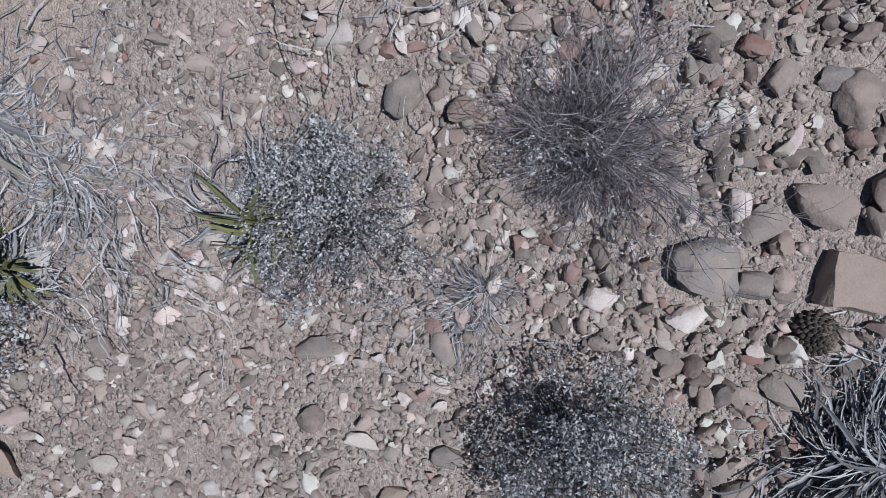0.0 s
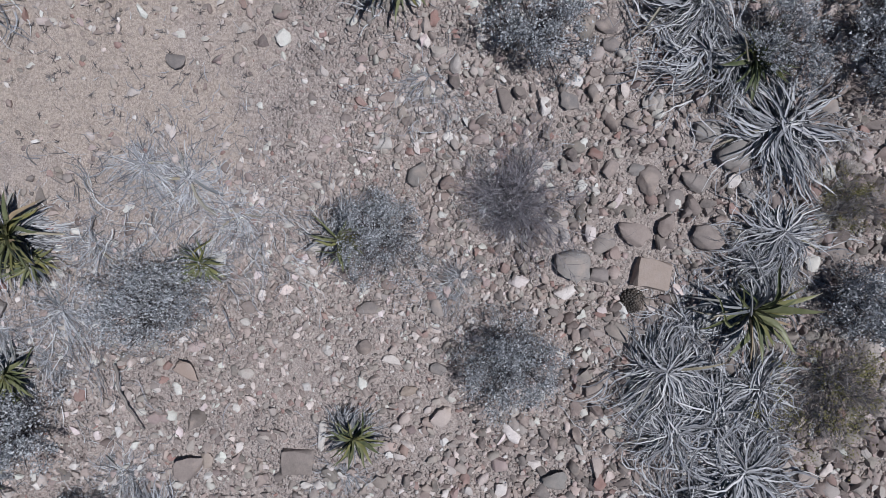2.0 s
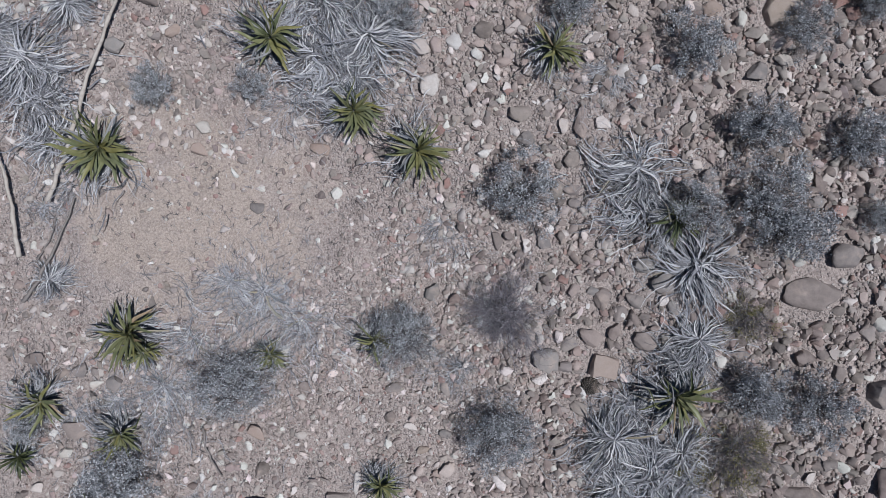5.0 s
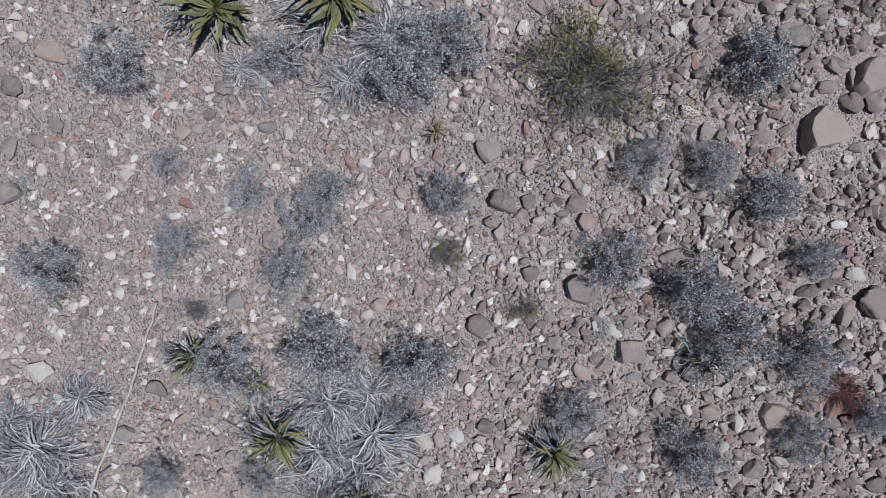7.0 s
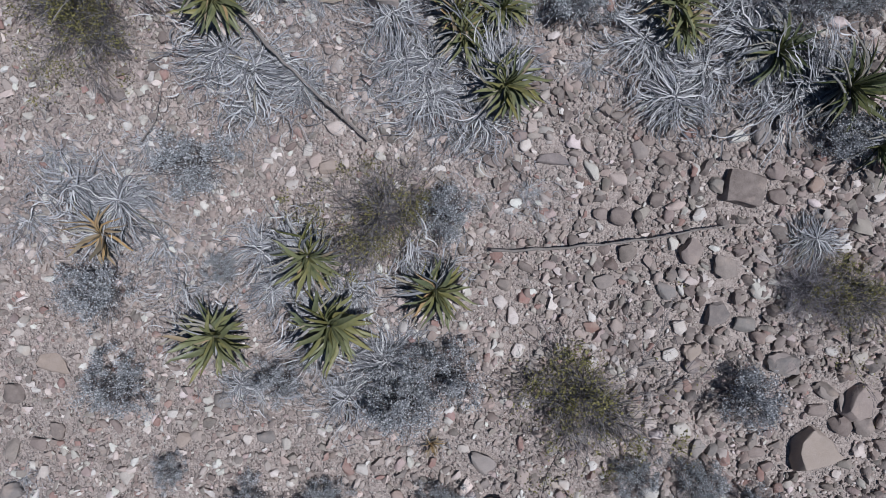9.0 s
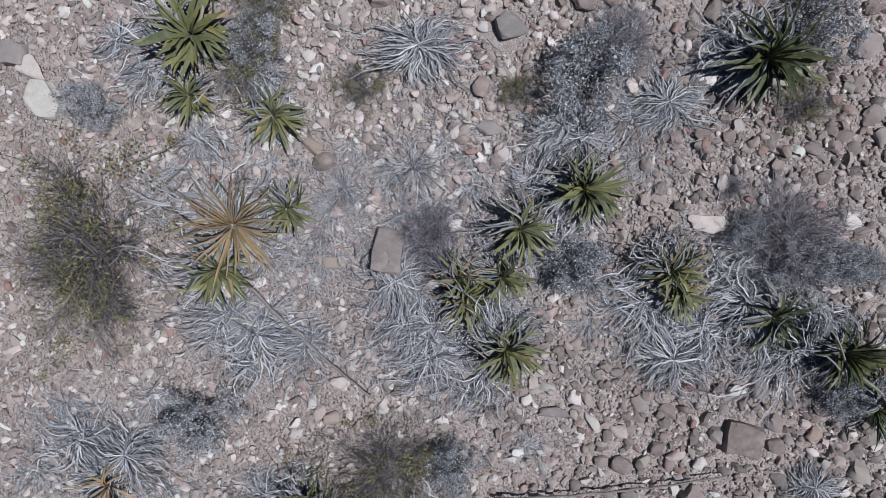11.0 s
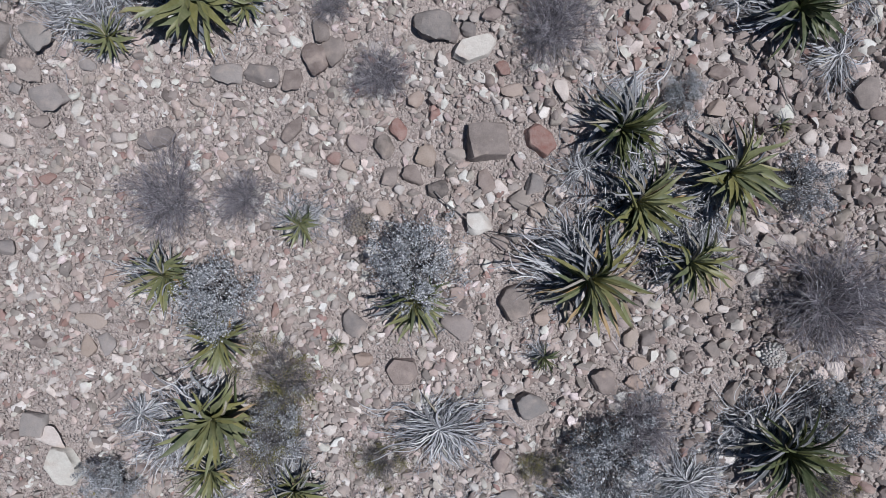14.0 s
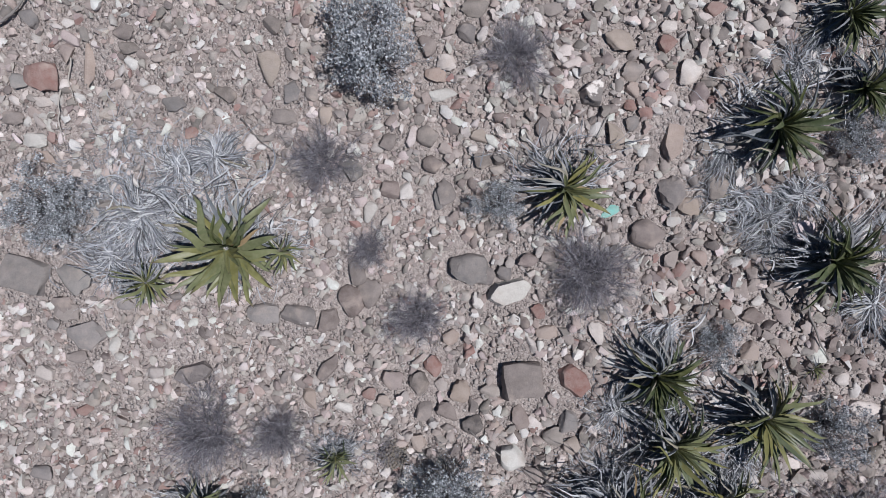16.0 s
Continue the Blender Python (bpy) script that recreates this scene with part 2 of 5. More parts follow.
def cobble(sub, rng, cuts, rough, deep=0.38, worn=0.9):
    """A river stone: a ball with flats worn into it, wobbled."""
    v, f = unit_ball(sub)
    v = v * (1 + rough * np.array([noise.noise(Vector(p) * 1.7 + Vector((rng.random() * 0.01, 0, rng_off))) for rng_off in [rng.uniform(0, 50)] for p in v]))[:, None]
    for _ in range(cuts):
        n = np.array([rng.gauss(0, 1), rng.gauss(0, 1), rng.gauss(0, 0.8)])
        n /= np.linalg.norm(n)
        d = rng.uniform(deep, 0.82)
        over = np.maximum(v @ n - d, 0)
        v = v - (over * worn)[:, None] * n
    at = rng.uniform(0, 50)
    v = v * (1 + 0.16 * np.array([noise.noise(Vector(p) * 3.7 + Vector((at, 0, 0))) for p in v]))[:, None]
    v[:, 2] = np.where(v[:, 2] > 0.62, 0.62 + (v[:, 2] - 0.62) * 0.25, v[:, 2])
    lo, hi = v.min(0), v.max(0)
    v = (v - (lo + hi) / 2) / ((hi - lo) / 2)
    return v, f


rng = random.Random(5)
TEMPLATES = [cobble(3, rng, rng.randint(7, 12), 0.32) for _ in range(18)]
SMALL = [cobble(0, rng, rng.randint(4, 7), 0.5, 0.45) for _ in range(24)]
NEAR = [cobble(2, rng, rng.randint(6, 10), 0.5, 0.4) for _ in range(20)]
GRIT = [cobble(1, rng, 4, 0.3) for _ in range(10)]


def bedded(v, f):
    """Leaves off the underside that lies in the soil."""
    f = np.array(f)
    f = f[v[f][:, :, 2].max(1) > -0.4]
    used = np.unique(f)
    back = np.zeros(len(v), int)
    back[used] = np.arange(len(used))
    return v[used], back[f]


SMALL, NEAR, GRIT, BROAD = ([bedded(*q) for q in kind] for kind in (SMALL, NEAR, GRIT, TEMPLATES))
STONE_MESHES = {}
PLACED = {}
HEAPS = []
STONE_WORDS = {"brown": "dull brown", "grey": "smooth grey", "dark": "dark grey", "pale": "bleached white", "red": "rust red",
               "tan": "sandy tan", "patched": "grey white-crusted", "turquoise": "turquoise painted-looking"}


def block_shape(corners, seed):
    """A slab broken along straight faces, its edges worn round."""
    g = random.Random(seed)
    bm = bmesh.new()
    low = [bm.verts.new((x * 1.06, y * 1.06, -1)) for x, y in corners]
    top = [bm.verts.new((x * 0.9 + g.uniform(-0.05, 0.05), y * 0.9 + g.uniform(-0.05, 0.05), 1 + g.uniform(-0.25, 0.1))) for x, y in corners]
    n = len(corners)
    bm.faces.new(low[::-1])
    bm.faces.new(top)
    for i in range(n):
        bm.faces.new((low[i], low[(i + 1) % n], top[(i + 1) % n], top[i]))
    bmesh.ops.bevel(bm, geom=bm.edges[:], offset=0.1, segments=2, profile=0.6, affect="EDGES")
    bmesh.ops.triangulate(bm, faces=bm.faces[:])
    bmesh.ops.subdivide_edges(bm, edges=bm.edges[:], cuts=2)
    bmesh.ops.triangulate(bm, faces=bm.faces[:])
    for v in bm.verts:
        p = v.co.copy()
        v.co += 0.17 * noise.noise_vector(p * 1.3 + Vector((seed * 9.1, 0, 0))) + 0.05 * noise.noise_vector(p * 4.5 + Vector((0, seed * 5.3, 0)))
        v.co.z -= 0.3 * max(0, p.x * math.cos(seed * 2.1) + p.y * math.sin(seed * 2.1) - 0.35)
    v = np.array([q.co[:] for q in bm.verts])
    f = [[q.index for q in p.verts] for p in bm.faces]
    bm.free()
    lo, hi = v.min(0), v.max(0)
    return (v - (lo + hi) / 2) / ((hi - lo) / 2), f


BLOCKS = [block_shape(c, i) for i, c in enumerate((
    ((-0.85, -1), (1, -0.3), (0.1, 0.75), (-0.4, 1), (-0.95, 0.35)),
    ((-1, -0.8), (0.75, -1), (1, 0.75), (-0.75, 1)),
    ((-1, -0.4), (-0.2, -1), (0.9, -0.8), (1, 0.4), (0.2, 1), (-0.85, 0.7)),
    ((-1, 0.1), (-0.6, -0.9), (0.4, -1), (1, -0.2), (0.7, 0.8), (-0.5, 1))))]


def stone(x, y, length, width, turn, tone="brown", tall=0.5, sunk=0.3, block=0):
    """One loose stone; length lies along turn (degrees from +x)."""
    i = rng.randrange(len(TEMPLATES)) if not block else -block
    if (i, tone) not in STONE_MESHES:
        v, f = TEMPLATES[i] if not block else BLOCKS[block - 1]
        me = link_mesh("stone", v * 0.5, f, STONE[tone])
        me.set_sharp_from_angle(angle=radians(44))
        STONE_MESHES[i, tone] = me
    ob = new("boulder" if length > 0.24 else "stone", STONE_MESHES[i, tone])
    h = tall * width
    PLACED.setdefault((int(x // 0.25), int(y // 0.25)), []).append((x, y, 0.36 * (length + width)))
    ob.matrix_world = pose(x, y, height(x, y) + h * (0.5 - sunk), rng.uniform(-5, 5) + 3, rng.uniform(-5, 5), turn) @ Matrix.Diagonal((length, width, h, 1))
    size = "large flat boulder" if length > 0.24 else "cobble" if length > 0.11 else "small stone"
    return tagged(ob, f"{STONE_WORDS[tone]} {size} half sunk in the gravelly soil", "stone", f"{STONE_WORDS[tone]} loose stones")


# ---- plants: pieces ----
def leaf_mesh(name, rise, curl, width, trough, mat, n=6, wave=0.0):
    """A thick tapering leaf of length 1 along +x that starts at rise degrees and bends by curl."""
    verts, faces, uvs = [], [], []
    x = z = 0.0
    for i in range(n + 1):
        s = i / n
        a = radians(rise + curl * s)
        if i:
            x, z = x + math.cos(a) / n, z + math.sin(a) / n
        w = width * (0.7 + 0.75 * s if s < 0.4 else 1 - ((s - 0.4) / 0.6) ** 1.7) * 0.5 + 0.002
        side = wave * math.sin(s * 5)
        up = Vector((-math.sin(a), 0, math.cos(a)))
        t = 0.30 * w * (1 - 0.6 * s)
        for yy, k in ((w, trough * w), (0, 0), (-w, trough * w), (0, -t - 0.3 * w)):
            verts.append(Vector((x, yy + side, z)) + up * k)
            uvs.append((yy / width + 0.5, s))
    for i in range(n):
        for j in range(4):
            a, b = i * 4 + j, i * 4 + (j + 1) % 4
            faces.append((a, a + 4, b + 4, b))
    me = link_mesh(name, verts, faces, mat)
    layer = me.uv_layers.new(name="UVMap")
    for lp in me.loops:
        layer.data[lp.index].uv = uvs[lp.vertex_index]
    me.set_sharp_from_angle(angle=radians(50))
    return me


LEAVES = {}


def leaf_kind(mat, tier):
    """Leaf meshes of one material: tier 0 upright at the heart, 1 half open, 2 spreading, 3 lying dead."""
    key = (mat.name, tier)
    if key not in LEAVES:
        r = random.Random(len(LEAVES) * 7 + 1)
        rise, curl, width, trough = ((78, -14, 0.085, 0.5), (60, -26, 0.09, 0.45), (42, -36, 0.086, 0.45), (16, -62, 0.06, 0.8), (50, -66, 0.042, 1.2))[tier]
        LEAVES[key] = [leaf_mesh("dead_leaf" if tier == 3 else "leaf", rise + r.uniform(-7, 7), curl + r.uniform(-26, 18),
                                 width * r.uniform(0.8, 1.12), trough, mat, wave=0.035 * r.uniform(-1, 1) * (tier + 1)) for _ in range(7)]
    return LEAVES[key]


def root(name, x, y, turn=0.0, lift=0.0, lean=(0, 0)):
    ob = new(name)
    ob.empty_display_size = 0.05
    ob.matrix_world = pose(x, y, height(x, y) + lift, lean[0], lean[1], turn)
    return ob


def under(name, mesh, parent, m=Matrix()):
    ob = new(name, mesh)
    ob.parent = parent
    ob.matrix_basis = m
    return ob


def agave(x, y, r, kind="green", full=1.0, skirt=26, lean=(13, 12), slim=1.0, seed=0):
    """A rosette of spiny leaves, r metres to its leaf tips, leaning downhill on a skirt of its own dead leaves.
    On the uphill side many leaves are old: narrow, rolled and grey; a few dark green ones stand for shade."""
    g = random.Random(seed * 31 + int(x * 1000) + int(y * 77))
    mats = {"green": (GREEN, GREEN), "dark": (DARKGREEN, DARKGREEN), "rust": (RUST, RUST), "half": (GREEN, RUST)}[kind]
    lean = (lean[0] + g.uniform(-3, 5), lean[1] + g.uniform(0, 8))
    perch = 0.3 * r if skirt > 8 else 0.02
    plant = root("agave", x, y, 0, perch, lean)
    HEAPS.append((x, y, r))
    n, first = max(14, int(60 * full)), g.uniform(0, 360)
    slim *= 1.2
    for i in range(n):
        s = i / n
        tier = 0 if s < 0.2 else 1 if s < 0.5 else 2
        turn = first + i * 137.5 + g.uniform(-12, 12)
        old = math.cos(radians(turn - 128))
        long = r * (0.6, 0.94, 1.02)[tier] * g.uniform(0.75, 1.18)
        mat = mats[1] if tier == 2 and g.random() < 0.6 else mats[0]
        if kind == "green" and tier == 2 and g.random() < 0.05:
            mat = RUST
        if tier and g.random() < 0.36 + 0.6 * old - 0.3 * (slim > 1.25):
            # grey is dead leaf; the dark green pick paints shade on this side
            tier, mat = 4, mat if g.random() < 0.25 else g.choice((ASH, ASH, ASH, DARKGREEN)) if kind != "rust" else mat
            long *= 1.08
        m = pose(0, 0, 0.05 * r + 0.1 * r * (1 - s), g.uniform(-26, 26), g.uniform(-11, 11), turn)
        under("leaf", g.choice(leaf_kind(mat, tier)), plant, m @ pose(0.05 * r, 0, 0) @ Matrix.Diagonal((long, long * slim * g.uniform(0.8, 1.2), long, 1)))
    for i in range(skirt):
        long = r * g.uniform(0.8, 1.3)
        m = pose(0, 0, -0.02 * r, g.uniform(-30, 30), g.uniform(-8, 14), g.uniform(0, 360))
        under("dead_leaf", g.choice(leaf_kind(ASH, 3)), plant, m @ pose(0.04 * r, 0, 0) @ Matrix.Diagonal((long, long * g.uniform(0.8, 1.3), long, 1)))
    if skirt > 8:
        s = r * g.uniform(1.15, 1.4)
        under("leaf_litter", g.choice(STRAW_SETS["swept" if g.random() < 0.6 else "rosette"]), plant, pose(0, 0, -perch, -lean[0], -lean[1], g.uniform(0, 360)) @ Matrix.Diagonal((s * g.uniform(0.8, 1.15), s, s * 0.4, 1)))["kind"] = "stuff"
    words = {"green": "yellow-green spiny agave rosette over its dead grey leaves", "dark": "dark green spiky rosette with dry leaves at its foot",
             "rust": "dying agave with rust-brown dried leaves", "half": "green-hearted agave with browned outer leaves"}[kind]
    return tagged(plant, words, "agave", "agaves on the slope")


def ribbons(g, count, build, form=3, taper=3.0):
    """Joins many thin tapering strips; build(g) gives the points of one and its width. Form 3: three-sided, 2: folded, 1: a flat blade."""
    verts, faces = [], []
    for _ in range(count):
        pts, width = build(g)
        b, n, roll, k = len(verts), len(pts), g.uniform(-0.9, 0.9), 2 if form == 1 else 3
        for i, p in enumerate(pts):
            d = (pts[min(i + 1, n - 1)] - pts[max(i - 1, 0)]).normalized()
            side = d.cross(Vector((0, 0, 1)))
            side = side.normalized() if side.length > 1e-3 else Vector((1, 0, 0))
            w = width * (0.75 + 0.5 * i / n) * (1 - (i / (n - 1)) ** taper * 0.9)
            side = side * math.cos(roll) + side.cross(d) * math.sin(roll)
            if form == 1:
                verts += [p + side * w, p - side * w]
            else:
                verts += [p + side * w, p - side.cross(d) * w * 0.7, p - side * w]
        for i in range(n - 1):
            for j in range(form):
                m = (j + 1) % k
                faces.append((b + i * k + j, b + (i + 1) * k + j, b + (i + 1) * k + m, b + i * k + m))
    return verts, faces


def straw_mesh(g, count, comb, flat):
    """Weathered leaves fallen round a heart: long, troughed and tapering; comb > 0 sweeps them one way."""
    sweep, seed = g.uniform(0, 6.28), Vector((g.uniform(0, 90), g.uniform(0, 90), 0))

    def one(g):
        a = g.uniform(0, 6.28)
        pick = g.random()
        stray = pick > 0.9
        start = abs(g.gauss(0, 0.2 + 0.3 * flat + 0.2 * comb)) * (1 + 0.5 * abs(math.cos(a - sweep)))
        p = Vector((math.cos(a) * start, math.sin(a) * start, g.uniform(0.02, 0.3) * (1 - flat) * max(0.2, 1 - start) + g.uniform(0.01, 0.06)))
        a2 = sweep if pick < comb else g.uniform(0, 6.28) if stray else a
        a2 += g.gauss(0, 0.2)
        long, n, bend = g.uniform(0.32, 0.82) * (1 - 0.5 * flat), 6, g.gauss(0, 0.5) + (g.gauss(0, 1.2) if stray else 0)
        lift = g.uniform(-0.1, 0.5) * (1 - flat)
        pts = [p.copy()]
        for i in range(n):
            s = i / n
            # neighbours follow one flow, so that they lie combed in locks
            h = a2 + bend * s + (1.7 + 0.6 * flat) * noise.noise(Vector((p.x, p.y, 0)) * 1.6 + seed) + g.gauss(0, 0.14)
            p = p + Vector((math.cos(h), math.sin(h), lift * (0.9 - 2.1 * s) + g.gauss(0, 0.14) * (1 - flat))) * (long / n)
            p.z = max(p.z, 0.015)
            pts.append(p.copy())
        return pts, (g.uniform(0.009, 0.022) if g.random() < 0.75 else g.uniform(0.004, 0.009)) * (1 - 0.7 * flat)

    v, f = ribbons(g, count, one, 2, 1.7)
    return link_mesh("leaf_litter", v, f, STRAW)


g0 = random.Random(11)
STRAW_SETS = {"rosette": [straw_mesh(g0, 400, 0.12, 0.0) for _ in range(5)],
              "swept": [straw_mesh(g0, 420, 0.45, 0.2) for _ in range(5)],
              "flat": [straw_mesh(g0, 520, 0.4, 0.85) for _ in range(4)]}


def dead_agave(x, y, r, kind="rosette", turn=None, upright=8, seed=0):
    """The grey heap that a dead rosette leaves behind."""
    g = random.Random(seed + int(x * 990) + int(y * 501))
    plant = root("dead_agave", x, y, g.uniform(0, 360) if turn is None else turn)
    s = r * 1.05
    HEAPS.append((x, y, r))
    under("leaf_litter", g.choice(STRAW_SETS[kind]), plant, Matrix.Diagonal((s * g.uniform(0.8, 1.2), s * g.uniform(0.75, 1.1), s * (0.3 if kind == "flat" else 0.8), 1)))["kind"] = "stuff"
    for i in range(4 if kind == "flat" else upright):
        long = r * g.uniform(0.5, 0.95)
        m = pose(0, 0, 0.05 * r, g.uniform(-30, 30), 10 if kind == "flat" else g.uniform(-14, 8) if kind != "rosette" else g.uniform(-40, 5), g.uniform(0, 360))
        under("dead_leaf", g.choice(leaf_kind(ASH, 3)), plant, m @ pose(0.08 * r, 0, 0) @ Matrix.Diagonal((long, long * 0.8, long, 1)))
    words = {"rosette": "dead agave rosette of curled silver-grey leaves", "swept": "heap of weathered grey leaves swept to one side",
             "flat": "flattened mat of faded grey leaf fibres on soil"}[kind]
    return tagged(plant, words, "dead plant", "dead agaves on the slope")


def twig_points(g, reach, tall, n=5, out=1.0, crook=0.16):
    a, e = g.uniform(0, 6.28), g.uniform(0.1, 1.25)
    p, d = Vector((g.gauss(0, 0.05), g.gauss(0, 0.05), 0)), Vector((math.cos(a) * math.cos(e) * out, math.sin(a) * math.cos(e) * out, math.sin(e) * tall))
    long = reach(a) * g.uniform(0.45, 1.05)
    pts = [p.copy()]
    for _ in range(n):
        d = d + Vector((g.gauss(0, crook), g.gauss(0, crook), g.gauss(0, 0.7 * crook)))
        p = p + d.normalized() * (long / n)
        p.z = max(p.z, 0.01)
        pts.append(p.copy())
    return pts


def crown_set(g, stems, twigs, leaves, leaf_size, tall, leaf_mat, twig_mat, width=0.006, lumps=26, slim=0.32, crook=0.16, twig=0.09, ragged=0.3):
    """Stem mesh and crown mesh of one shrub of radius about 1: leaves sit in clumps over an uneven dome with gaps."""
    off = Vector((g.uniform(0, 50), g.uniform(0, 50), 0))

    def reach(a):
        return 0.95 + 2.2 * ragged * noise.noise(Vector((math.cos(a), math.sin(a), 0)) * 1.3 + off)

    lines = [twig_points(g, reach, tall, crook=crook) for _ in range(stems)]
    fine = []
    for _ in range(twigs):
        src = g.choice(lines)
        i = g.randrange(1, len(src) - 1)
        p = src[i].lerp(src[i + 1], g.random())
        d = (src[i + 1] - src[i]).normalized() + Vector((g.gauss(0, 0.6), g.gauss(0, 0.6), g.gauss(0.1, 0.4)))
        pts = [p.copy()]
        for _ in range(3):
            d = d.normalized() + Vector((g.gauss(0, 0.3), g.gauss(0, 0.3), g.gauss(0, 0.2)))
            p = p + d.normalized() * twig * g.uniform(0.55, 1.45)
            p.z = max(p.z, 0.01)
            pts.append(p.copy())
        fine.append(pts)
    take = iter([(q, width * 1.8) for q in lines] + [(q, width) for q in fine])
    v, f = ribbons(g, len(lines) + len(fine), lambda g: next(take), 1)
    stem = link_mesh("stem", v, f, twig_mat)
    crown = None
    if leaves:
        verts, faces, hearts = [], [], []
        for _ in range(lumps):
            a, s = g.uniform(0, 6.28), math.sqrt(g.random()) * g.uniform(0.7, 0.97)
            far = s * reach(a)
            hearts.append((Vector((math.cos(a) * far, math.sin(a) * far, tall * g.uniform(0.42, 0.9) * math.sqrt(max(0.05, 1 - s * s)))), g.uniform(0.045, 0.1)))
        for _ in range(leaves):
            if g.random() < 0.8:
                c, spread_of = g.choice(hearts)
                p = c + Vector((g.gauss(0, spread_of), g.gauss(0, spread_of), g.gauss(0, spread_of * 0.7)))
            else:
                src = g.choice(fine)
                p = src[-1] + Vector((g.gauss(0, 0.04), g.gauss(0, 0.04), g.gauss(0, 0.04)))
            p.z = max(p.z, 0.02)
            d = Vector((g.gauss(0, 1), g.gauss(0, 1), g.gauss(0.5, 0.8))).normalized()
            s = d.orthogonal().normalized()
            s.rotate(Matrix.Rotation(g.uniform(0, 6.28), 3, d))
            u, L, b = d.cross(s), leaf_size * g.uniform(0.6, 1.35), len(verts)
            verts += [p + s * L * slim, p + u * L, p - s * L * slim]
            faces.append((b, b + 1, b + 2))
        crown = link_mesh("crown", verts, faces, leaf_mat, smooth=False)
    return stem, crown


SHRUBS = {
    "grey": [crown_set(g0, 90, 420, 7600, 0.036, 1.2, GREYLEAF, TWIG, 0.005, lumps=52, slim=0.42) for _ in range(8)],
    "near grey": [crown_set(g0, 120, 800, 12500, 0.030, 1.1, GREYLEAF, TWIG, 0.0036, 90, 0.34) for _ in range(4)],
    "near bare": [crown_set(g0, 130, 2800, 2200, 0.018, 0.9, GREYLEAF, BARETWIG, 0.0024, ragged=0.45, crook=0.2)],
    "bare": [crown_set(g0, 110, 2300, 350, 0.022, 0.9, GREYLEAF, BARETWIG, 0.0031, ragged=0.5, crook=0.22, twig=0.12) for _ in range(4)],
    "olive": [crown_set(g0, 34, 1100, 3000, 0.026, 0.75, OLIVELEAF, TWIG, 0.0028, lumps=34, slim=0.4, crook=0.3, twig=0.13, ragged=0.5) for _ in range(4)],
    "russet": [crown_set(g0, 40, 420, 700, 0.05, 0.8, RUSSET, RUSSET, 0.008, lumps=12, crook=0.3, twig=0.14, ragged=0.5)],
    "grass": [crown_set(g0, 150, 200, 0, 0, 0.5, GREYLEAF, STRAW, 0.0045) for _ in range(2)],
}
SHRUB_WORDS = {"grey": ("shrub", "low grey-leaved desert shrub with dense fine twigs", "grey shrubs on the slope"),
               "bare": ("shrub", "leafless shrub of fine dark purplish twigs", "bare shrubs on the slope"),
               "olive": ("shrub", "sparse olive-green desert shrub with dark branches", "olive shrubs on the slope"),
               "russet": ("shrub", "small dry shrub with rusty red twigs and leaves", "rusty shrubs"),
               "grass": ("grass tuft", "dry faded tuft of thin grass stems", "dry grass tufts")}


def shrub(x, y, r, kind="grey", wide=1.0, turn=None, tall=1.0, near=False, seed=0):
    g = random.Random(seed + int(x * 770) + int(y * 333))
    word, label, group = SHRUB_WORDS[kind]
    plant = root(word.replace(" ", "_"), x, y, g.uniform(0, 360) if turn is None else turn)
    stem, crown = g.choice(SHRUBS["near " + kind if near else kind])
    s = r * {"olive": 1.3, "bare": 1.22}.get(kind, 1.1)
    tall *= {"olive": 0.8, "bare": 0.85}.get(kind, 1.0)
    m = Matrix.Diagonal((s * wide, s, s * tall, 1))
    under("stem", stem, plant, m)
    if crown:
        under("crown", crown, plant, m)
    return tagged(plant, label, word, group)


def stick(x0, y0, x1, y1, thick=0.008, lift=0.02, bow=0.03, pale=False, name="dead_stalk"):
    """A dry stalk lying between two places, a little crooked, with knots."""
    g = random.Random(int(x0 * 1000) + int(y1 * 100))
    a, b = Vector((x0, y0, 0)), Vector((x1, y1, 0))
    side = (b - a).normalized().cross(Vector((0, 0, 1)))
    bow = min(bow, 0.07 * (b - a).length)
    label = "thin bleached dry stem lying on the stony ground" if pale else "long dry grey flower stalk lying on stones"
    n = max(8, int((b - a).length / 0.06))
    verts, faces, k = [], [], 7
    for i in range(n + 1):
        s = i / n
        p = a.lerp(b, s) + side * (bow * math.sin(3.1 * s) + g.gauss(0, 0.004))
        rad = thick * (1 - 0.55 * s) * (1.25 if i % 4 == 0 else 1) * g.uniform(0.9, 1.1)
        z = height(p.x, p.y) + lift + rad
        d = (b - a).normalized()
        for j in range(k):
            t = 6.2832 * j / k
            verts.append(Vector((p.x, p.y, z)) + (side * math.cos(t) + Vector((0, 0, 1)) * math.sin(t)) * rad)
    for i in range(n):
        for j in range(k):
            faces.append((i * k + j, i * k + (j + 1) % k, (i + 1) * k + (j + 1) % k, (i + 1) * k + j))
    faces += [tuple(range(k - 1, -1, -1)), tuple(range(n * k, n * k + k))]
    return tagged(new(name, link_mesh(name, verts, faces, PALESTALK if pale else STALK)), label, "dead stalk", "stalks lying on the slope")


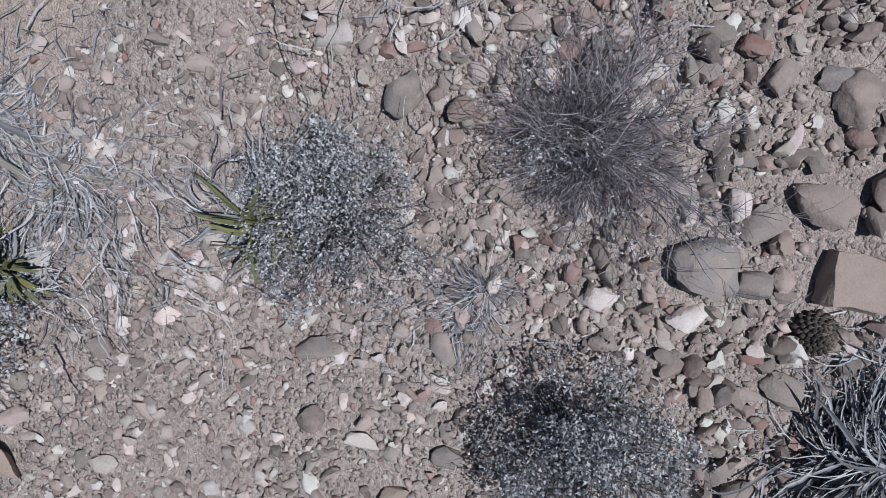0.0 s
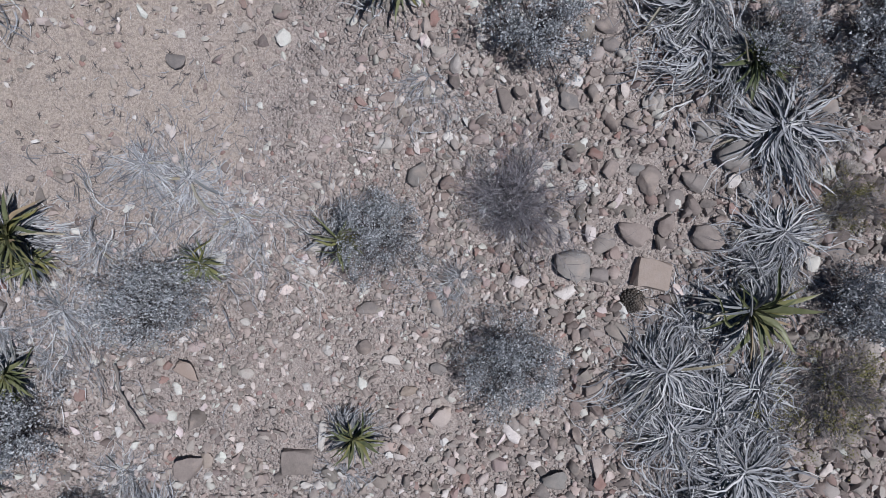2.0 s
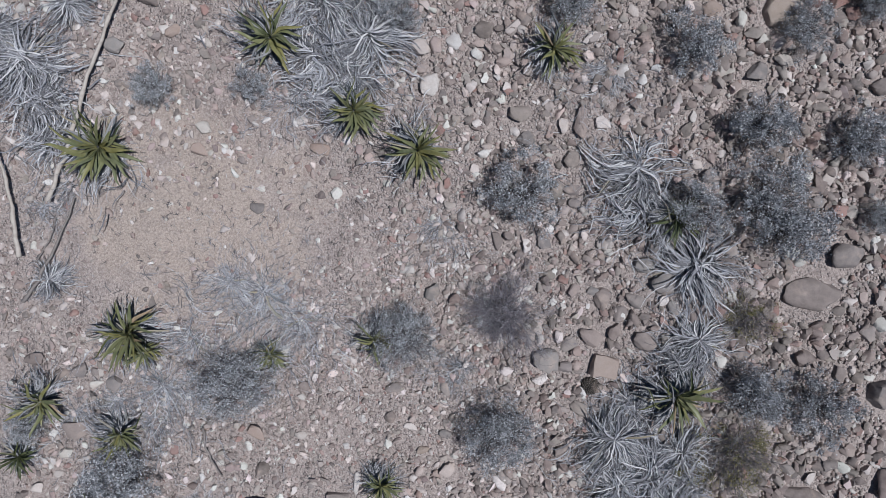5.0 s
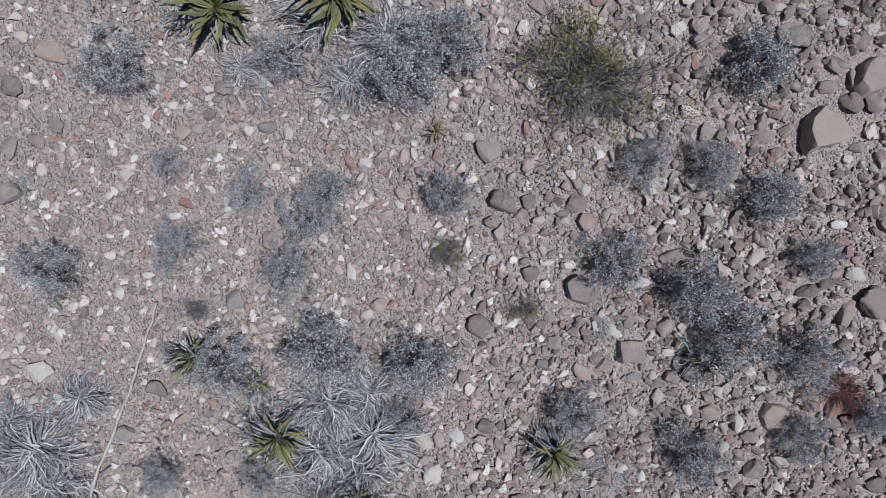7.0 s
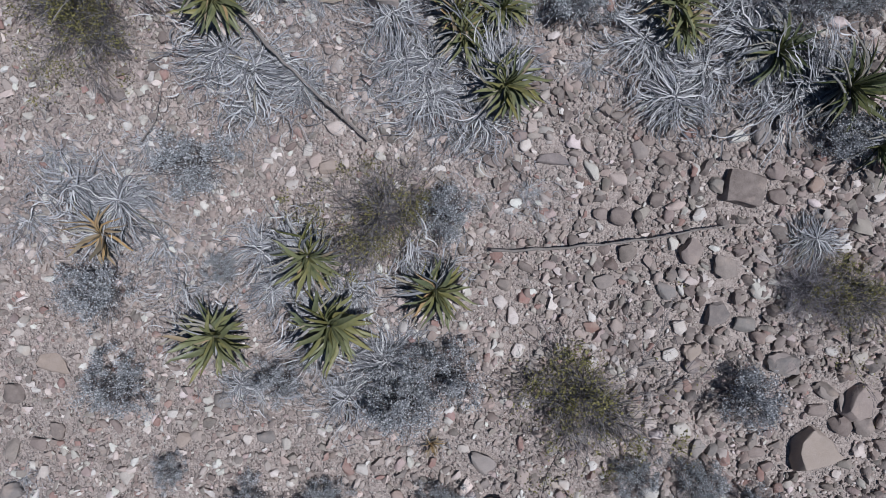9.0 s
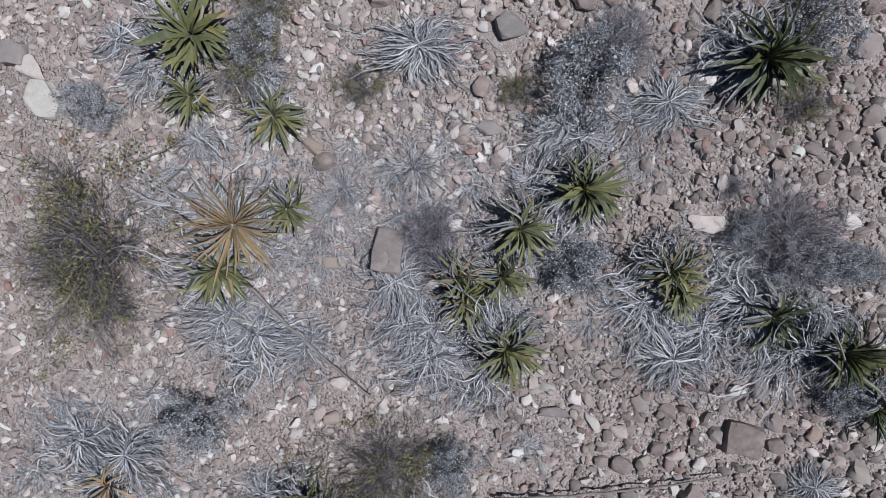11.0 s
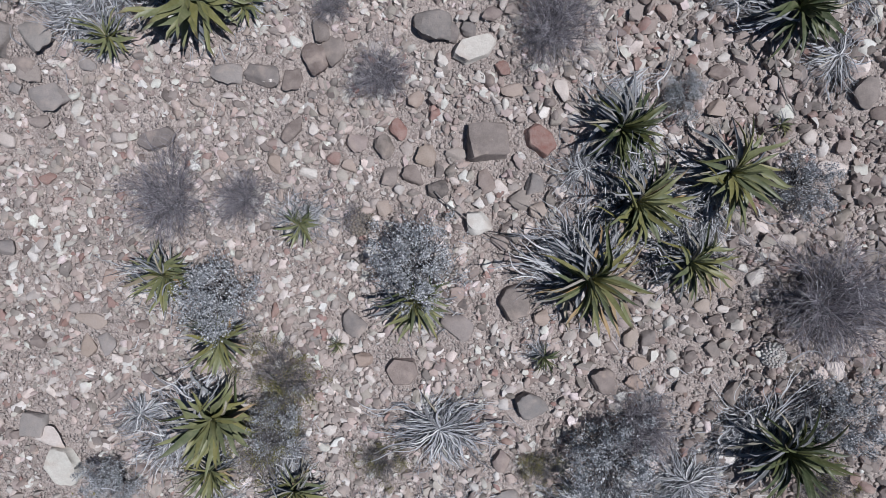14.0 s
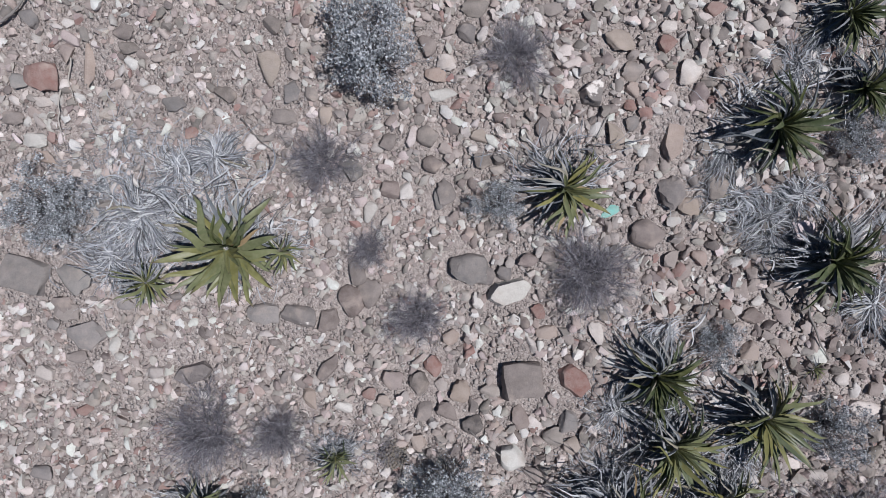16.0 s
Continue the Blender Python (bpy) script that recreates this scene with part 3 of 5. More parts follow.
def dome_cactus(x, y, r, mat, label, high=0.45):
    """A low mound of spiralling knobs set with short spines."""
    plant = root("mound_cactus", x, y)
    v, f = unit_ball(3)
    under("body", link_mesh("body", v * np.array((r * 0.93, r * 0.93, r * high * 0.9)), f, mat), plant)
    kv, kf = unit_ball(1)
    knob, spine = link_mesh("knob", kv * 0.12 * r, kf, mat), None
    sv = [(0.014 * r * math.cos(a), 0.014 * r * math.sin(a), 0) for a in (0, 2.1, 4.2)] + [(0, 0, 0.2 * r)]
    spine = link_mesh("spine", sv, [(0, 1, 3), (1, 2, 3), (2, 0, 3)], ASH)
    for i in range(1, 72):
        s, a = math.sqrt(i / 72), i * 2.39996
        p = Vector((math.cos(a) * s * r * 0.95, math.sin(a) * s * r * 0.95, r * high * math.sqrt(max(0, 1 - s * s * 0.95)) * 0.9))
        ob = under("knob", knob, plant, Matrix.Translation(p))
        under("spine", spine, ob, pose(0, 0, 0.1 * r, 20, 0, math.degrees(a)))
    return tagged(plant, label, "cactus")


# ---- loose stones, largest and most distinct ----
stone(2.395, 0.386, 0.364, 0.226, 0, "brown", tall=0.3)
stone(2.593, 0.640, 0.216, 0.180, 20, "patched")
stone(1.065, -0.110, 0.212, 0.170, -5, "tan", tall=0.42, block=2)
stone(0.663, -0.065, 0.180, 0.165, 0, "grey")
stone(0.799, -0.114, 0.097, 0.082, 0, "grey")
stone(1.425, 0.453, 0.164, 0.153, 0, "grey")
stone(1.303, 0.572, 0.145, 0.116, 10, "grey")
stone(1.369, 0.710, 0.116, 0.108, 90, "grey")
stone(1.029, 0.358, 0.169, 0.110, 70, "brown")
stone(1.256, 0.339, 0.154, 0.088, -30, "patched")
stone(1.505, 0.294, 0.110, 0.073, -60, "grey")
stone(1.705, 1.155, 0.135, 0.099, 15, "grey")
stone(1.613, 1.223, 0.085, 0.064, -20, "pale")
stone(1.567, 1.523, 0.077, 0.049, 90, "pale")
stone(0.989, 1.477, 0.119, 0.084, -35, "pale")
stone(0.745, 1.467, 0.105, 0.070, 90, "pale")
stone(0.856, 1.482, 0.211, 0.098, 90, "brown")
stone(0.463, 1.547, 0.147, 0.119, -10, "brown")
stone(0.508, 1.390, 0.127, 0.106, 0, "grey")
stone(0.803, 1.259, 0.113, 0.106, 90, "brown")
stone(0.809, 1.066, 0.129, 0.071, -5, "grey")
stone(1.113, 1.001, 0.150, 0.086, -65, "brown")
stone(1.062, 0.943, 0.057, 0.050, 0, "red")
stone(0.829, 0.979, 0.086, 0.072, 0, "grey")
stone(0.637, 0.716, 0.109, 0.080, -20, "grey")
stone(0.329, 0.736, 0.127, 0.073, -60, "brown")
stone(2.728, 0.872, 0.171, 0.107, 0, "brown")
stone(2.383, 0.988, 0.107, 0.085, 0, "grey")
stone(2.612, -0.139, 0.111, 0.089, -60, "patched")
stone(2.908, -0.290, 0.223, 0.205, 0, "grey", block=3)
stone(2.999, -0.907, 0.228, 0.190, 60, "brown")
stone(2.716, -0.672, 0.113, 0.083, 0, "brown")
stone(2.443, -0.994, 0.306, 0.092, -5, "brown")
stone(2.579, -1.286, 0.139, 0.108, 60, "brown")
stone(2.055, -1.472, 0.175, 0.156, 45, "red")
stone(2.223, -1.389, 0.136, 0.097, 20, "red")
stone(2.729, -1.489, 0.140, 0.085, 70, "pale")
stone(2.490, -0.880, 0.099, 0.076, 70, "pale")
stone(2.384, -0.038, 0.133, 0.111, 20, "brown")
stone(0.964, 0.091, 0.167, 0.111, -30, "brown")
stone(1.128, 0.127, 0.126, 0.089, 60, "brown")
stone(1.326, 0.063, 0.163, 0.126, -25, "brown")
stone(0.972, 0.402, 0.081, 0.066, 0, "grey")
stone(0.845, 0.403, 0.095, 0.073, 60, "brown")
stone(-0.092, 0.391, 0.129, 0.096, 60, "grey")
stone(-1.588, 1.466, 0.107, 0.086, -5, "pale")
stone(-1.617, 1.321, 0.115, 0.086, 0, "tan")
stone(-0.833, 1.329, 0.136, 0.079, -10, "tan")
stone(-0.932, 1.515, 0.085, 0.078, 90, "pale")
stone(-1.252, 0.947, 0.109, 0.080, -20, "grey")
stone(-2.517, -0.162, 0.120, 0.100, 10, "grey")
stone(-2.672, -0.205, 0.165, 0.090, 45, "brown")
stone(-2.286, -0.257, 0.115, 0.115, 0, "grey")
stone(-2.571, -0.591, 0.194, 0.124, 0, "brown")
stone(-2.403, -0.472, 0.101, 0.085, 0, "grey")
stone(-1.310, -0.592, 0.139, 0.108, -10, "tan")
stone(-0.975, -0.261, 0.084, 0.068, 0, "brown")
stone(-0.997, -0.338, 0.061, 0.042, 0, "pale")
stone(-1.008, -0.608, 0.092, 0.054, -10, "pale")
stone(-1.293, -0.859, 0.125, 0.086, 30, "brown")
stone(-1.346, -1.126, 0.157, 0.141, 70, "brown")
stone(-1.245, -1.085, 0.094, 0.071, 90, "tan")
stone(-0.761, -1.093, 0.203, 0.156, 5, "brown", block=2, tall=0.3)
stone(-0.623, -0.951, 0.171, 0.047, 85, "pale")
stone(-0.247, -0.546, 0.107, 0.054, 0, "pale")
stone(-0.388, -0.475, 0.084, 0.076, 0, "brown")
stone(0.012, -0.850, 0.131, 0.093, 35, "pale")
stone(-0.161, -0.711, 0.100, 0.062, 15, "tan")
stone(-0.059, -1.448, 0.142, 0.118, 35, "brown")
stone(0.087, -1.397, 0.142, 0.094, 60, "patched")
stone(-0.298, -1.329, 0.102, 0.047, -80, "pale")
stone(0.047, -1.626, 0.087, 0.071, 90, "red")
stone(0.225, -1.646, 0.111, 0.079, 0, "grey")
stone(0.594, -1.191, 0.132, 0.109, 0, "grey")
stone(-0.006, -0.593, 0.092, 0.069, 0, "grey")
stone(-2.667, -0.759, 0.109, 0.078, 20, "pale")
stone(-2.892, -1.015, 0.087, 0.079, 0, "pale")
stone(-2.730, -0.913, 0.071, 0.055, 0, "pale")
stone(-3.014, -1.409, 0.120, 0.080, 0, "brown")
stone(-2.405, -1.660, 0.145, 0.096, 0, "brown")
stone(-2.475, -1.512, 0.104, 0.088, 0, "pale")
stone(-2.831, -0.082, 0.138, 0.092, 0, "brown")
stone(0.797, -0.711, 0.115, 0.092, 20, "brown")
stone(0.903, -0.400, 0.129, 0.091, -30, "brown")
stone(0.422, -1.582, 0.118, 0.095, 10, "brown")
stone(2.194, 3.905, 0.291, 0.304, 0, "tan", tall=0.35, block=1)
stone(1.392, 4.005, 0.119, 0.086, -5, "pale")
stone(0.306, 3.478, 0.171, 0.151, 0, "brown")
stone(0.466, 3.479, 0.102, 0.096, 0, "brown")
stone(0.417, 3.408, 0.096, 0.075, 0, "brown")
stone(0.748, 3.470, 0.157, 0.116, 30, "brown")
stone(0.821, 3.352, 0.123, 0.116, 0, "tan")
stone(0.240, 3.356, 0.096, 0.083, 0, "brown")
stone(0.708, 3.636, 0.075, 0.068, 0, "pale")
stone(0.205, 3.778, 0.169, 0.122, -40, "grey")
stone(0.090, 3.859, 0.081, 0.054, 0, "pale")
stone(0.399, 4.475, 0.092, 0.072, 90, "pale")
stone(1.417, 4.479, 0.117, 0.104, 90, "tan")
stone(1.438, 4.409, 0.117, 0.078, 0, "brown")
stone(1.932, 4.431, 0.181, 0.123, -15, "grey")
stone(2.212, 4.252, 0.130, 0.091, -20, "brown")
stone(2.323, 4.058, 0.164, 0.131, -20, "brown")
stone(2.170, 4.137, 0.131, 0.085, 10, "brown")
stone(2.405, 4.183, 0.261, 0.196, 60, "brown", block=3)
stone(2.454, 4.042, 0.148, 0.112, 0, "brown")
stone(1.849, 3.867, 0.106, 0.080, 20, "brown")
stone(1.930, 3.770, 0.093, 0.073, 0, "brown")
stone(1.393, 3.905, 0.080, 0.067, 0, "brown")
stone(1.493, 3.883, 0.120, 0.087, 60, "grey")
stone(1.592, 3.883, 0.100, 0.060, 60, "grey")
stone(1.918, 3.606, 0.121, 0.087, 20, "brown")
stone(2.335, 3.352, 0.108, 0.061, 5, "pale")
stone(2.571, 2.881, 0.207, 0.207, 0, "brown")
stone(2.450, 3.053, 0.116, 0.096, 0, "pale")
stone(2.174, 2.948, 0.155, 0.083, 0, "dark")
stone(2.424, 2.827, 0.208, 0.083, 70, "brown")
stone(1.343, 3.149, 0.158, 0.089, 20, "brown")
stone(1.336, 2.711, 0.140, 0.105, 60, "brown")
stone(1.128, 2.558, 0.191, 0.155, 10, "grey", block=2)
stone(0.804, 2.947, 0.244, 0.192, -15, "grey", block=4)
stone(1.363, 2.550, 0.085, 0.056, 0, "pale")
stone(1.511, 2.425, 0.142, 0.106, 70, "dark")
stone(1.391, 2.387, 0.106, 0.092, 0, "brown")
stone(1.145, 2.384, 0.142, 0.064, 5, "grey")
stone(0.825, 2.424, 0.142, 0.100, -40, "tan")
stone(0.964, 2.473, 0.092, 0.078, 0, "grey")
stone(0.181, 2.708, 0.170, 0.156, -10, "brown")
stone(0.489, 3.040, 0.118, 0.104, 0, "brown")
stone(0.733, 2.342, 0.064, 0.057, 0, "pale")
stone(0.576, 2.469, 0.078, 0.071, 0, "grey")
stone(0.116, 2.297, 0.086, 0.065, 60, "pale")
stone(1.156, 2.162, 0.093, 0.057, -50, "pale")
stone(2.041, 2.138, 0.214, 0.193, -20, "tan", tall=0.4, block=3)
stone(2.035, 2.413, 0.141, 0.106, -10, "tan")
stone(1.876, 2.436, 0.078, 0.071, 0, "pale")
stone(1.634, 2.169, 0.121, 0.100, 30, "tan")
stone(2.262, 2.215, 0.106, 0.085, 0, "red")
stone(2.401, 2.216, 0.142, 0.106, 30, "red")
stone(2.497, 2.125, 0.107, 0.085, 0, "red")
stone(1.945, 1.798, 0.145, 0.123, 0, "grey")
stone(1.959, 1.625, 0.131, 0.102, 0, "grey")
stone(2.718, 1.697, 0.144, 0.108, 0, "dark")
stone(0.227, 2.055, 0.123, 0.109, 0, "brown")
stone(-0.172, 1.954, 0.131, 0.109, 0, "pale")
stone(-0.116, 1.724, 0.147, 0.132, 90, "pale")
stone(-1.625, 3.882, 0.102, 0.096, 0, "tan")
stone(-1.634, 3.461, 0.097, 0.069, 0, "red")
stone(-0.990, 3.875, 0.082, 0.068, 90, "pale")
stone(-1.108, 3.915, 0.122, 0.081, 0, "grey")
stone(-1.229, 3.892, 0.068, 0.054, 90, "pale")
stone(-0.532, 3.707, 0.082, 0.082, 0, "pale")
stone(-0.455, 2.838, 0.113, 0.085, 0, "tan")
stone(-1.364, 2.866, 0.128, 0.121, 90, "grey")
stone(-2.641, 2.387, 0.161, 0.132, 10, "pale")
stone(-2.101, 2.904, 0.093, 0.064, 90, "pale")
stone(-2.147, 3.139, 0.078, 0.064, 0, "pale")
stone(-1.905, 3.013, 0.085, 0.043, 0, "pale")
stone(-1.908, 2.272, 0.146, 0.110, 0, "brown")
stone(-2.126, 1.971, 0.133, 0.111, 0, "grey")
stone(-1.754, 2.065, 0.118, 0.066, 35, "tan")
stone(-2.052, 3.964, 0.102, 0.055, -45, "brown")
stone(-2.735, 3.509, 0.157, 0.140, 70, "grey")
stone(-2.413, 4.354, 0.202, 0.135, 0, "tan", tall=0.2)
stone(-2.576, 4.434, 0.081, 0.074, 0, "pale")
stone(-2.597, 4.551, 0.080, 0.053, 0, "pale")
stone(-2.674, 4.161, 0.136, 0.136, 0, "brown")
stone(-2.420, 3.931, 0.123, 0.089, -40, "brown")
stone(-2.714, 3.798, 0.173, 0.090, 80, "brown")
stone(-2.552, 3.832, 0.103, 0.096, 0, "brown")
stone(-1.370, 4.143, 0.114, 0.101, 0, "grey")
stone(-1.463, 4.136, 0.061, 0.047, 0, "pale")
stone(-1.694, 4.046, 0.068, 0.054, 0, "pale")
stone(-2.524, 3.663, 0.083, 0.062, 90, "pale")
stone(-0.311, 3.527, 0.096, 0.075, -40, "tan")
stone(-1.124, 3.239, 0.119, 0.105, 90, "brown")
stone(-0.649, 5.737, 0.114, 0.082, -15, "pale")
stone(-0.811, 5.628, 0.089, 0.057, 80, "pale")
stone(-0.107, 5.671, 0.076, 0.070, 0, "pale")
stone(-0.698, 5.528, 0.115, 0.083, 20, "tan")
stone(-0.402, 5.630, 0.048, 0.044, 0, "pale")
stone(-1.045, 5.564, 0.058, 0.045, 0, "pale")
stone(-0.365, 6.480, 0.300, 0.195, 88, "grey", tall=0.45, block=2)
stone(1.628, 5.425, 0.252, 0.212, -6, "brown", tall=0.4, block=2)
stone(1.480, 5.438, 0.101, 0.076, 90, "patched")
stone(1.807, 5.518, 0.113, 0.107, 0, "brown")
stone(1.827, 5.378, 0.107, 0.101, 0, "brown")
stone(1.581, 5.700, 0.100, 0.081, 25, "pale")
stone(1.796, 5.692, 0.081, 0.068, 0, "pale")
stone(1.708, 5.716, 0.124, 0.112, 90, "grey")
stone(1.599, 5.836, 0.124, 0.087, -20, "grey")
stone(2.037, 5.442, 0.100, 0.088, 60, "tan")
stone(0.564, 5.573, 0.196, 0.070, 3, "grey")
stone(0.411, 5.649, 0.076, 0.069, 60, "pale")
stone(0.233, 5.571, 0.127, 0.095, 0, "brown")
stone(0.958, 5.261, 0.121, 0.115, 0, "brown")
stone(0.846, 5.276, 0.083, 0.077, 0, "brown")
stone(1.157, 5.358, 0.095, 0.083, 70, "brown")
stone(1.193, 5.520, 0.082, 0.063, 0, "brown")
stone(1.018, 5.053, 0.116, 0.116, -10, "brown")
stone(1.269, 5.110, 0.071, 0.071, -30, "pale")
stone(1.377, 5.066, 0.161, 0.141, 90, "brown")
stone(1.572, 4.971, 0.174, 0.129, -20, "brown")
stone(0.898, 4.888, 0.143, 0.091, 5, "brown")
stone(1.546, 4.713, 0.163, 0.131, 80, "grey")
stone(1.336, 4.626, 0.092, 0.085, 0, "pale")
stone(1.240, 4.842, 0.130, 0.085, -45, "grey")
stone(0.442, 4.965, 0.111, 0.052, -30, "brown")
stone(0.294, 4.764, 0.086, 0.072, -50, "pale")
stone(0.362, 4.680, 0.112, 0.073, -60, "pale")
stone(0.315, 4.864, 0.092, 0.079, 0, "brown")
stone(0.487, 4.591, 0.119, 0.073, -20, "brown")
stone(0.414, 4.477, 0.087, 0.073, 90, "pale")
stone(0.831, 4.619, 0.099, 0.066, 0, "red")
stone(1.292, 4.463, 0.099, 0.086, 50, "pale")
stone(1.434, 4.406, 0.119, 0.093, 30, "grey")
stone(1.411, 4.492, 0.106, 0.073, 10, "tan")
stone(1.938, 4.414, 0.198, 0.132, 0, "grey")
stone(1.706, 4.648, 0.131, 0.098, 0, "grey")
stone(2.198, 4.264, 0.146, 0.099, -30, "brown")
stone(2.310, 4.196, 0.133, 0.066, 85, "brown")
stone(0.966, 3.912, 0.116, 0.088, -40, "pale")
stone(-1.803, 6.473, 0.056, 0.049, 0, "pale")
stone(-1.885, 6.233, 0.056, 0.044, 0, "pale")
stone(-1.810, 5.902, 0.083, 0.044, 80, "pale")
stone(-1.879, 5.917, 0.089, 0.076, 0, "grey")
stone(-0.672, 6.422, 0.153, 0.073, 0, "tan")
stone(-2.344, 7.535, 0.144, 0.144, 0, "grey", block=2)
stone(-2.265, 7.462, 0.150, 0.135, 0, "pale", tall=0.35)
stone(-2.205, 7.300, 0.270, 0.200, -55, "pale", tall=0.35, block=4)
stone(-2.021, 7.960, 0.135, 0.082, 90, "tan")
stone(-1.931, 7.968, 0.117, 0.106, -50, "grey")
stone(-1.996, 8.086, 0.175, 0.088, 0, "tan", tall=0.2)
stone(-2.288, 7.976, 0.088, 0.076, 0, "brown")
stone(-1.731, 8.070, 0.088, 0.053, 0, "brown")
stone(-0.632, 8.076, 0.162, 0.116, -60, "grey")
stone(-0.384, 7.828, 0.187, 0.163, 0, "brown", block=4, tall=0.3)
stone(-0.097, 8.058, 0.173, 0.144, 0, "grey")
stone(-0.765, 7.508, 0.077, 0.065, 10, "pale")
stone(-0.815, 7.356, 0.054, 0.048, 0, "pale")
stone(-0.578, 7.894, 0.087, 0.087, -60, "tan")
stone(0.291, 7.634, 0.193, 0.140, -20, "grey", tall=0.6)
stone(0.663, 7.782, 0.162, 0.133, -15, "brown")
stone(0.816, 7.773, 0.099, 0.081, 10, "tan")
stone(0.608, 7.997, 0.075, 0.075, 0, "pale")
stone(0.695, 7.955, 0.086, 0.058, -40, "brown")
stone(0.793, 8.009, 0.115, 0.080, 70, "tan")
stone(0.841, 7.870, 0.115, 0.075, -10, "tan")
stone(1.029, 7.827, 0.069, 0.058, 30, "pale")
stone(1.336, 7.713, 0.145, 0.098, 75, "brown", tall=0.6)
stone(1.141, 8.171, 0.085, 0.080, 0, "tan")
stone(1.069, 8.199, 0.085, 0.085, 0, "brown")
stone(1.233, 8.292, 0.158, 0.113, -15, "tan")
stone(1.407, 8.317, 0.113, 0.085, 50, "pale")
stone(1.340, 8.363, 0.056, 0.045, 0, "pale")
stone(1.254, 8.156, 0.063, 0.045, 0, "pale")
stone(1.208, 7.951, 0.086, 0.086, 0, "brown")
stone(0.189, 8.193, 0.200, 0.172, -70, "brown", block=3)
stone(0.333, 8.109, 0.086, 0.086, 0, "tan")
stone(0.675, 8.120, 0.114, 0.086, 30, "grey")
stone(2.132, 7.723, 0.086, 0.086, 20, "brown")
stone(2.107, 7.526, 0.145, 0.145, 60, "grey")
stone(0.139, 7.345, 0.119, 0.101, 90, "brown")
stone(0.185, 7.138, 0.149, 0.090, 0, "grey")
stone(1.377, 6.624, 0.254, 0.097, -5, "pale")
stone(-0.764, 7.049, 0.121, 0.079, -30, "tan")
stone(-0.705, 6.973, 0.151, 0.121, 20, "brown")
stone(-0.619, 6.759, 0.092, 0.073, 0, "brown")
stone(-1.810, 6.506, 0.062, 0.050, 0, "pale")
stone(-1.818, 5.938, 0.076, 0.051, 90, "pale")
stone(1.960, 6.868, 0.090, 0.078, 0, "brown")
stone(-1.889, 8.321, 0.098, 0.069, 30, "tan")
stone(-1.602, 9.007, 0.225, 0.107, 18, "grey", tall=0.4, block=4)
stone(-1.055, 9.306, 0.188, 0.111, -8, "patched")
stone(-0.903, 9.287, 0.138, 0.100, 80, "brown")
stone(-0.789, 9.379, 0.165, 0.138, 90, "brown")
stone(-0.706, 9.418, 0.154, 0.110, 90, "brown")
stone(-0.772, 9.510, 0.120, 0.098, -40, "brown")
stone(-0.225, 9.540, 0.191, 0.163, 0, "patched")
stone(-0.020, 9.427, 0.241, 0.126, 20, "pale", block=4)
stone(0.118, 9.335, 0.082, 0.077, -10, "red")
stone(-2.145, 9.484, 0.182, 0.138, -40, "grey")
stone(-2.215, 9.320, 0.122, 0.095, 0, "brown")
stone(-2.291, 9.253, 0.073, 0.067, 0, "grey")
stone(-2.107, 9.199, 0.184, 0.140, 15, "grey")
stone(-1.983, 9.150, 0.106, 0.062, 75, "pale")
stone(-2.178, 9.091, 0.112, 0.067, 0, "brown")
stone(-2.357, 9.004, 0.096, 0.085, 0, "pale")
stone(-1.917, 9.358, 0.100, 0.067, -30, "grey")
stone(-1.775, 8.972, 0.068, 0.034, -5, "pale")
stone(-2.158, 8.815, 0.085, 0.057, 20, "red")
stone(-2.119, 8.656, 0.057, 0.040, 0, "pale")
stone(-1.235, 9.315, 0.166, 0.111, 0, "grey")
stone(-0.915, 9.046, 0.156, 0.073, 55, "brown")
stone(-0.812, 9.051, 0.073, 0.050, 90, "pale")
stone(-1.014, 8.882, 0.124, 0.068, 100, "tan")
stone(-0.717, 8.909, 0.073, 0.067, 0, "red")
stone(-0.845, 8.840, 0.096, 0.056, -10, "pale")
stone(-0.597, 8.985, 0.112, 0.101, -30, "brown")
stone(-0.463, 8.963, 0.123, 0.095, -70, "brown")
stone(-0.392, 9.049, 0.111, 0.084, -60, "red")
stone(-0.308, 9.199, 0.088, 0.077, 60, "tan")
stone(-0.253, 8.921, 0.123, 0.112, 50, "tan")
stone(-0.641, 8.873, 0.079, 0.067, 0, "tan")
stone(-0.436, 8.826, 0.112, 0.084, 70, "brown")
stone(-0.324, 8.825, 0.112, 0.101, 0, "brown")
stone(-0.197, 8.756, 0.113, 0.101, 0, "dark")
stone(-0.725, 8.542, 0.063, 0.057, 0, "pale")
stone(-0.466, 8.659, 0.085, 0.085, 0, "tan")
stone(0.045, 8.990, 0.235, 0.205, 12, "brown", tall=0.5, block=2)
stone(0.300, 8.993, 0.185, 0.130, -45, "red", tall=0.4, block=3)
stone(0.279, 8.783, 0.112, 0.112, 20, "grey")
stone(0.041, 8.797, 0.124, 0.084, -70, "brown")
stone(0.211, 8.700, 0.113, 0.101, 0, "brown")
stone(0.010, 8.589, 0.136, 0.130, 0, "pale", tall=0.6)
stone(0.116, 8.490, 0.097, 0.085, 0, "brown")
stone(0.302, 8.653, 0.090, 0.090, 0, "tan")
stone(0.407, 9.228, 0.121, 0.071, 105, "pale")
stone(0.160, 9.229, 0.110, 0.072, 10, "tan")
stone(-0.130, 9.506, 0.098, 0.076, 90, "grey")
stone(-0.048, 9.518, 0.082, 0.082, 0, "grey")
stone(0.060, 9.582, 0.109, 0.071, 30, "brown")
stone(0.895, 9.595, 0.081, 0.081, 0, "tan")
stone(0.761, 9.590, 0.097, 0.081, 90, "brown")
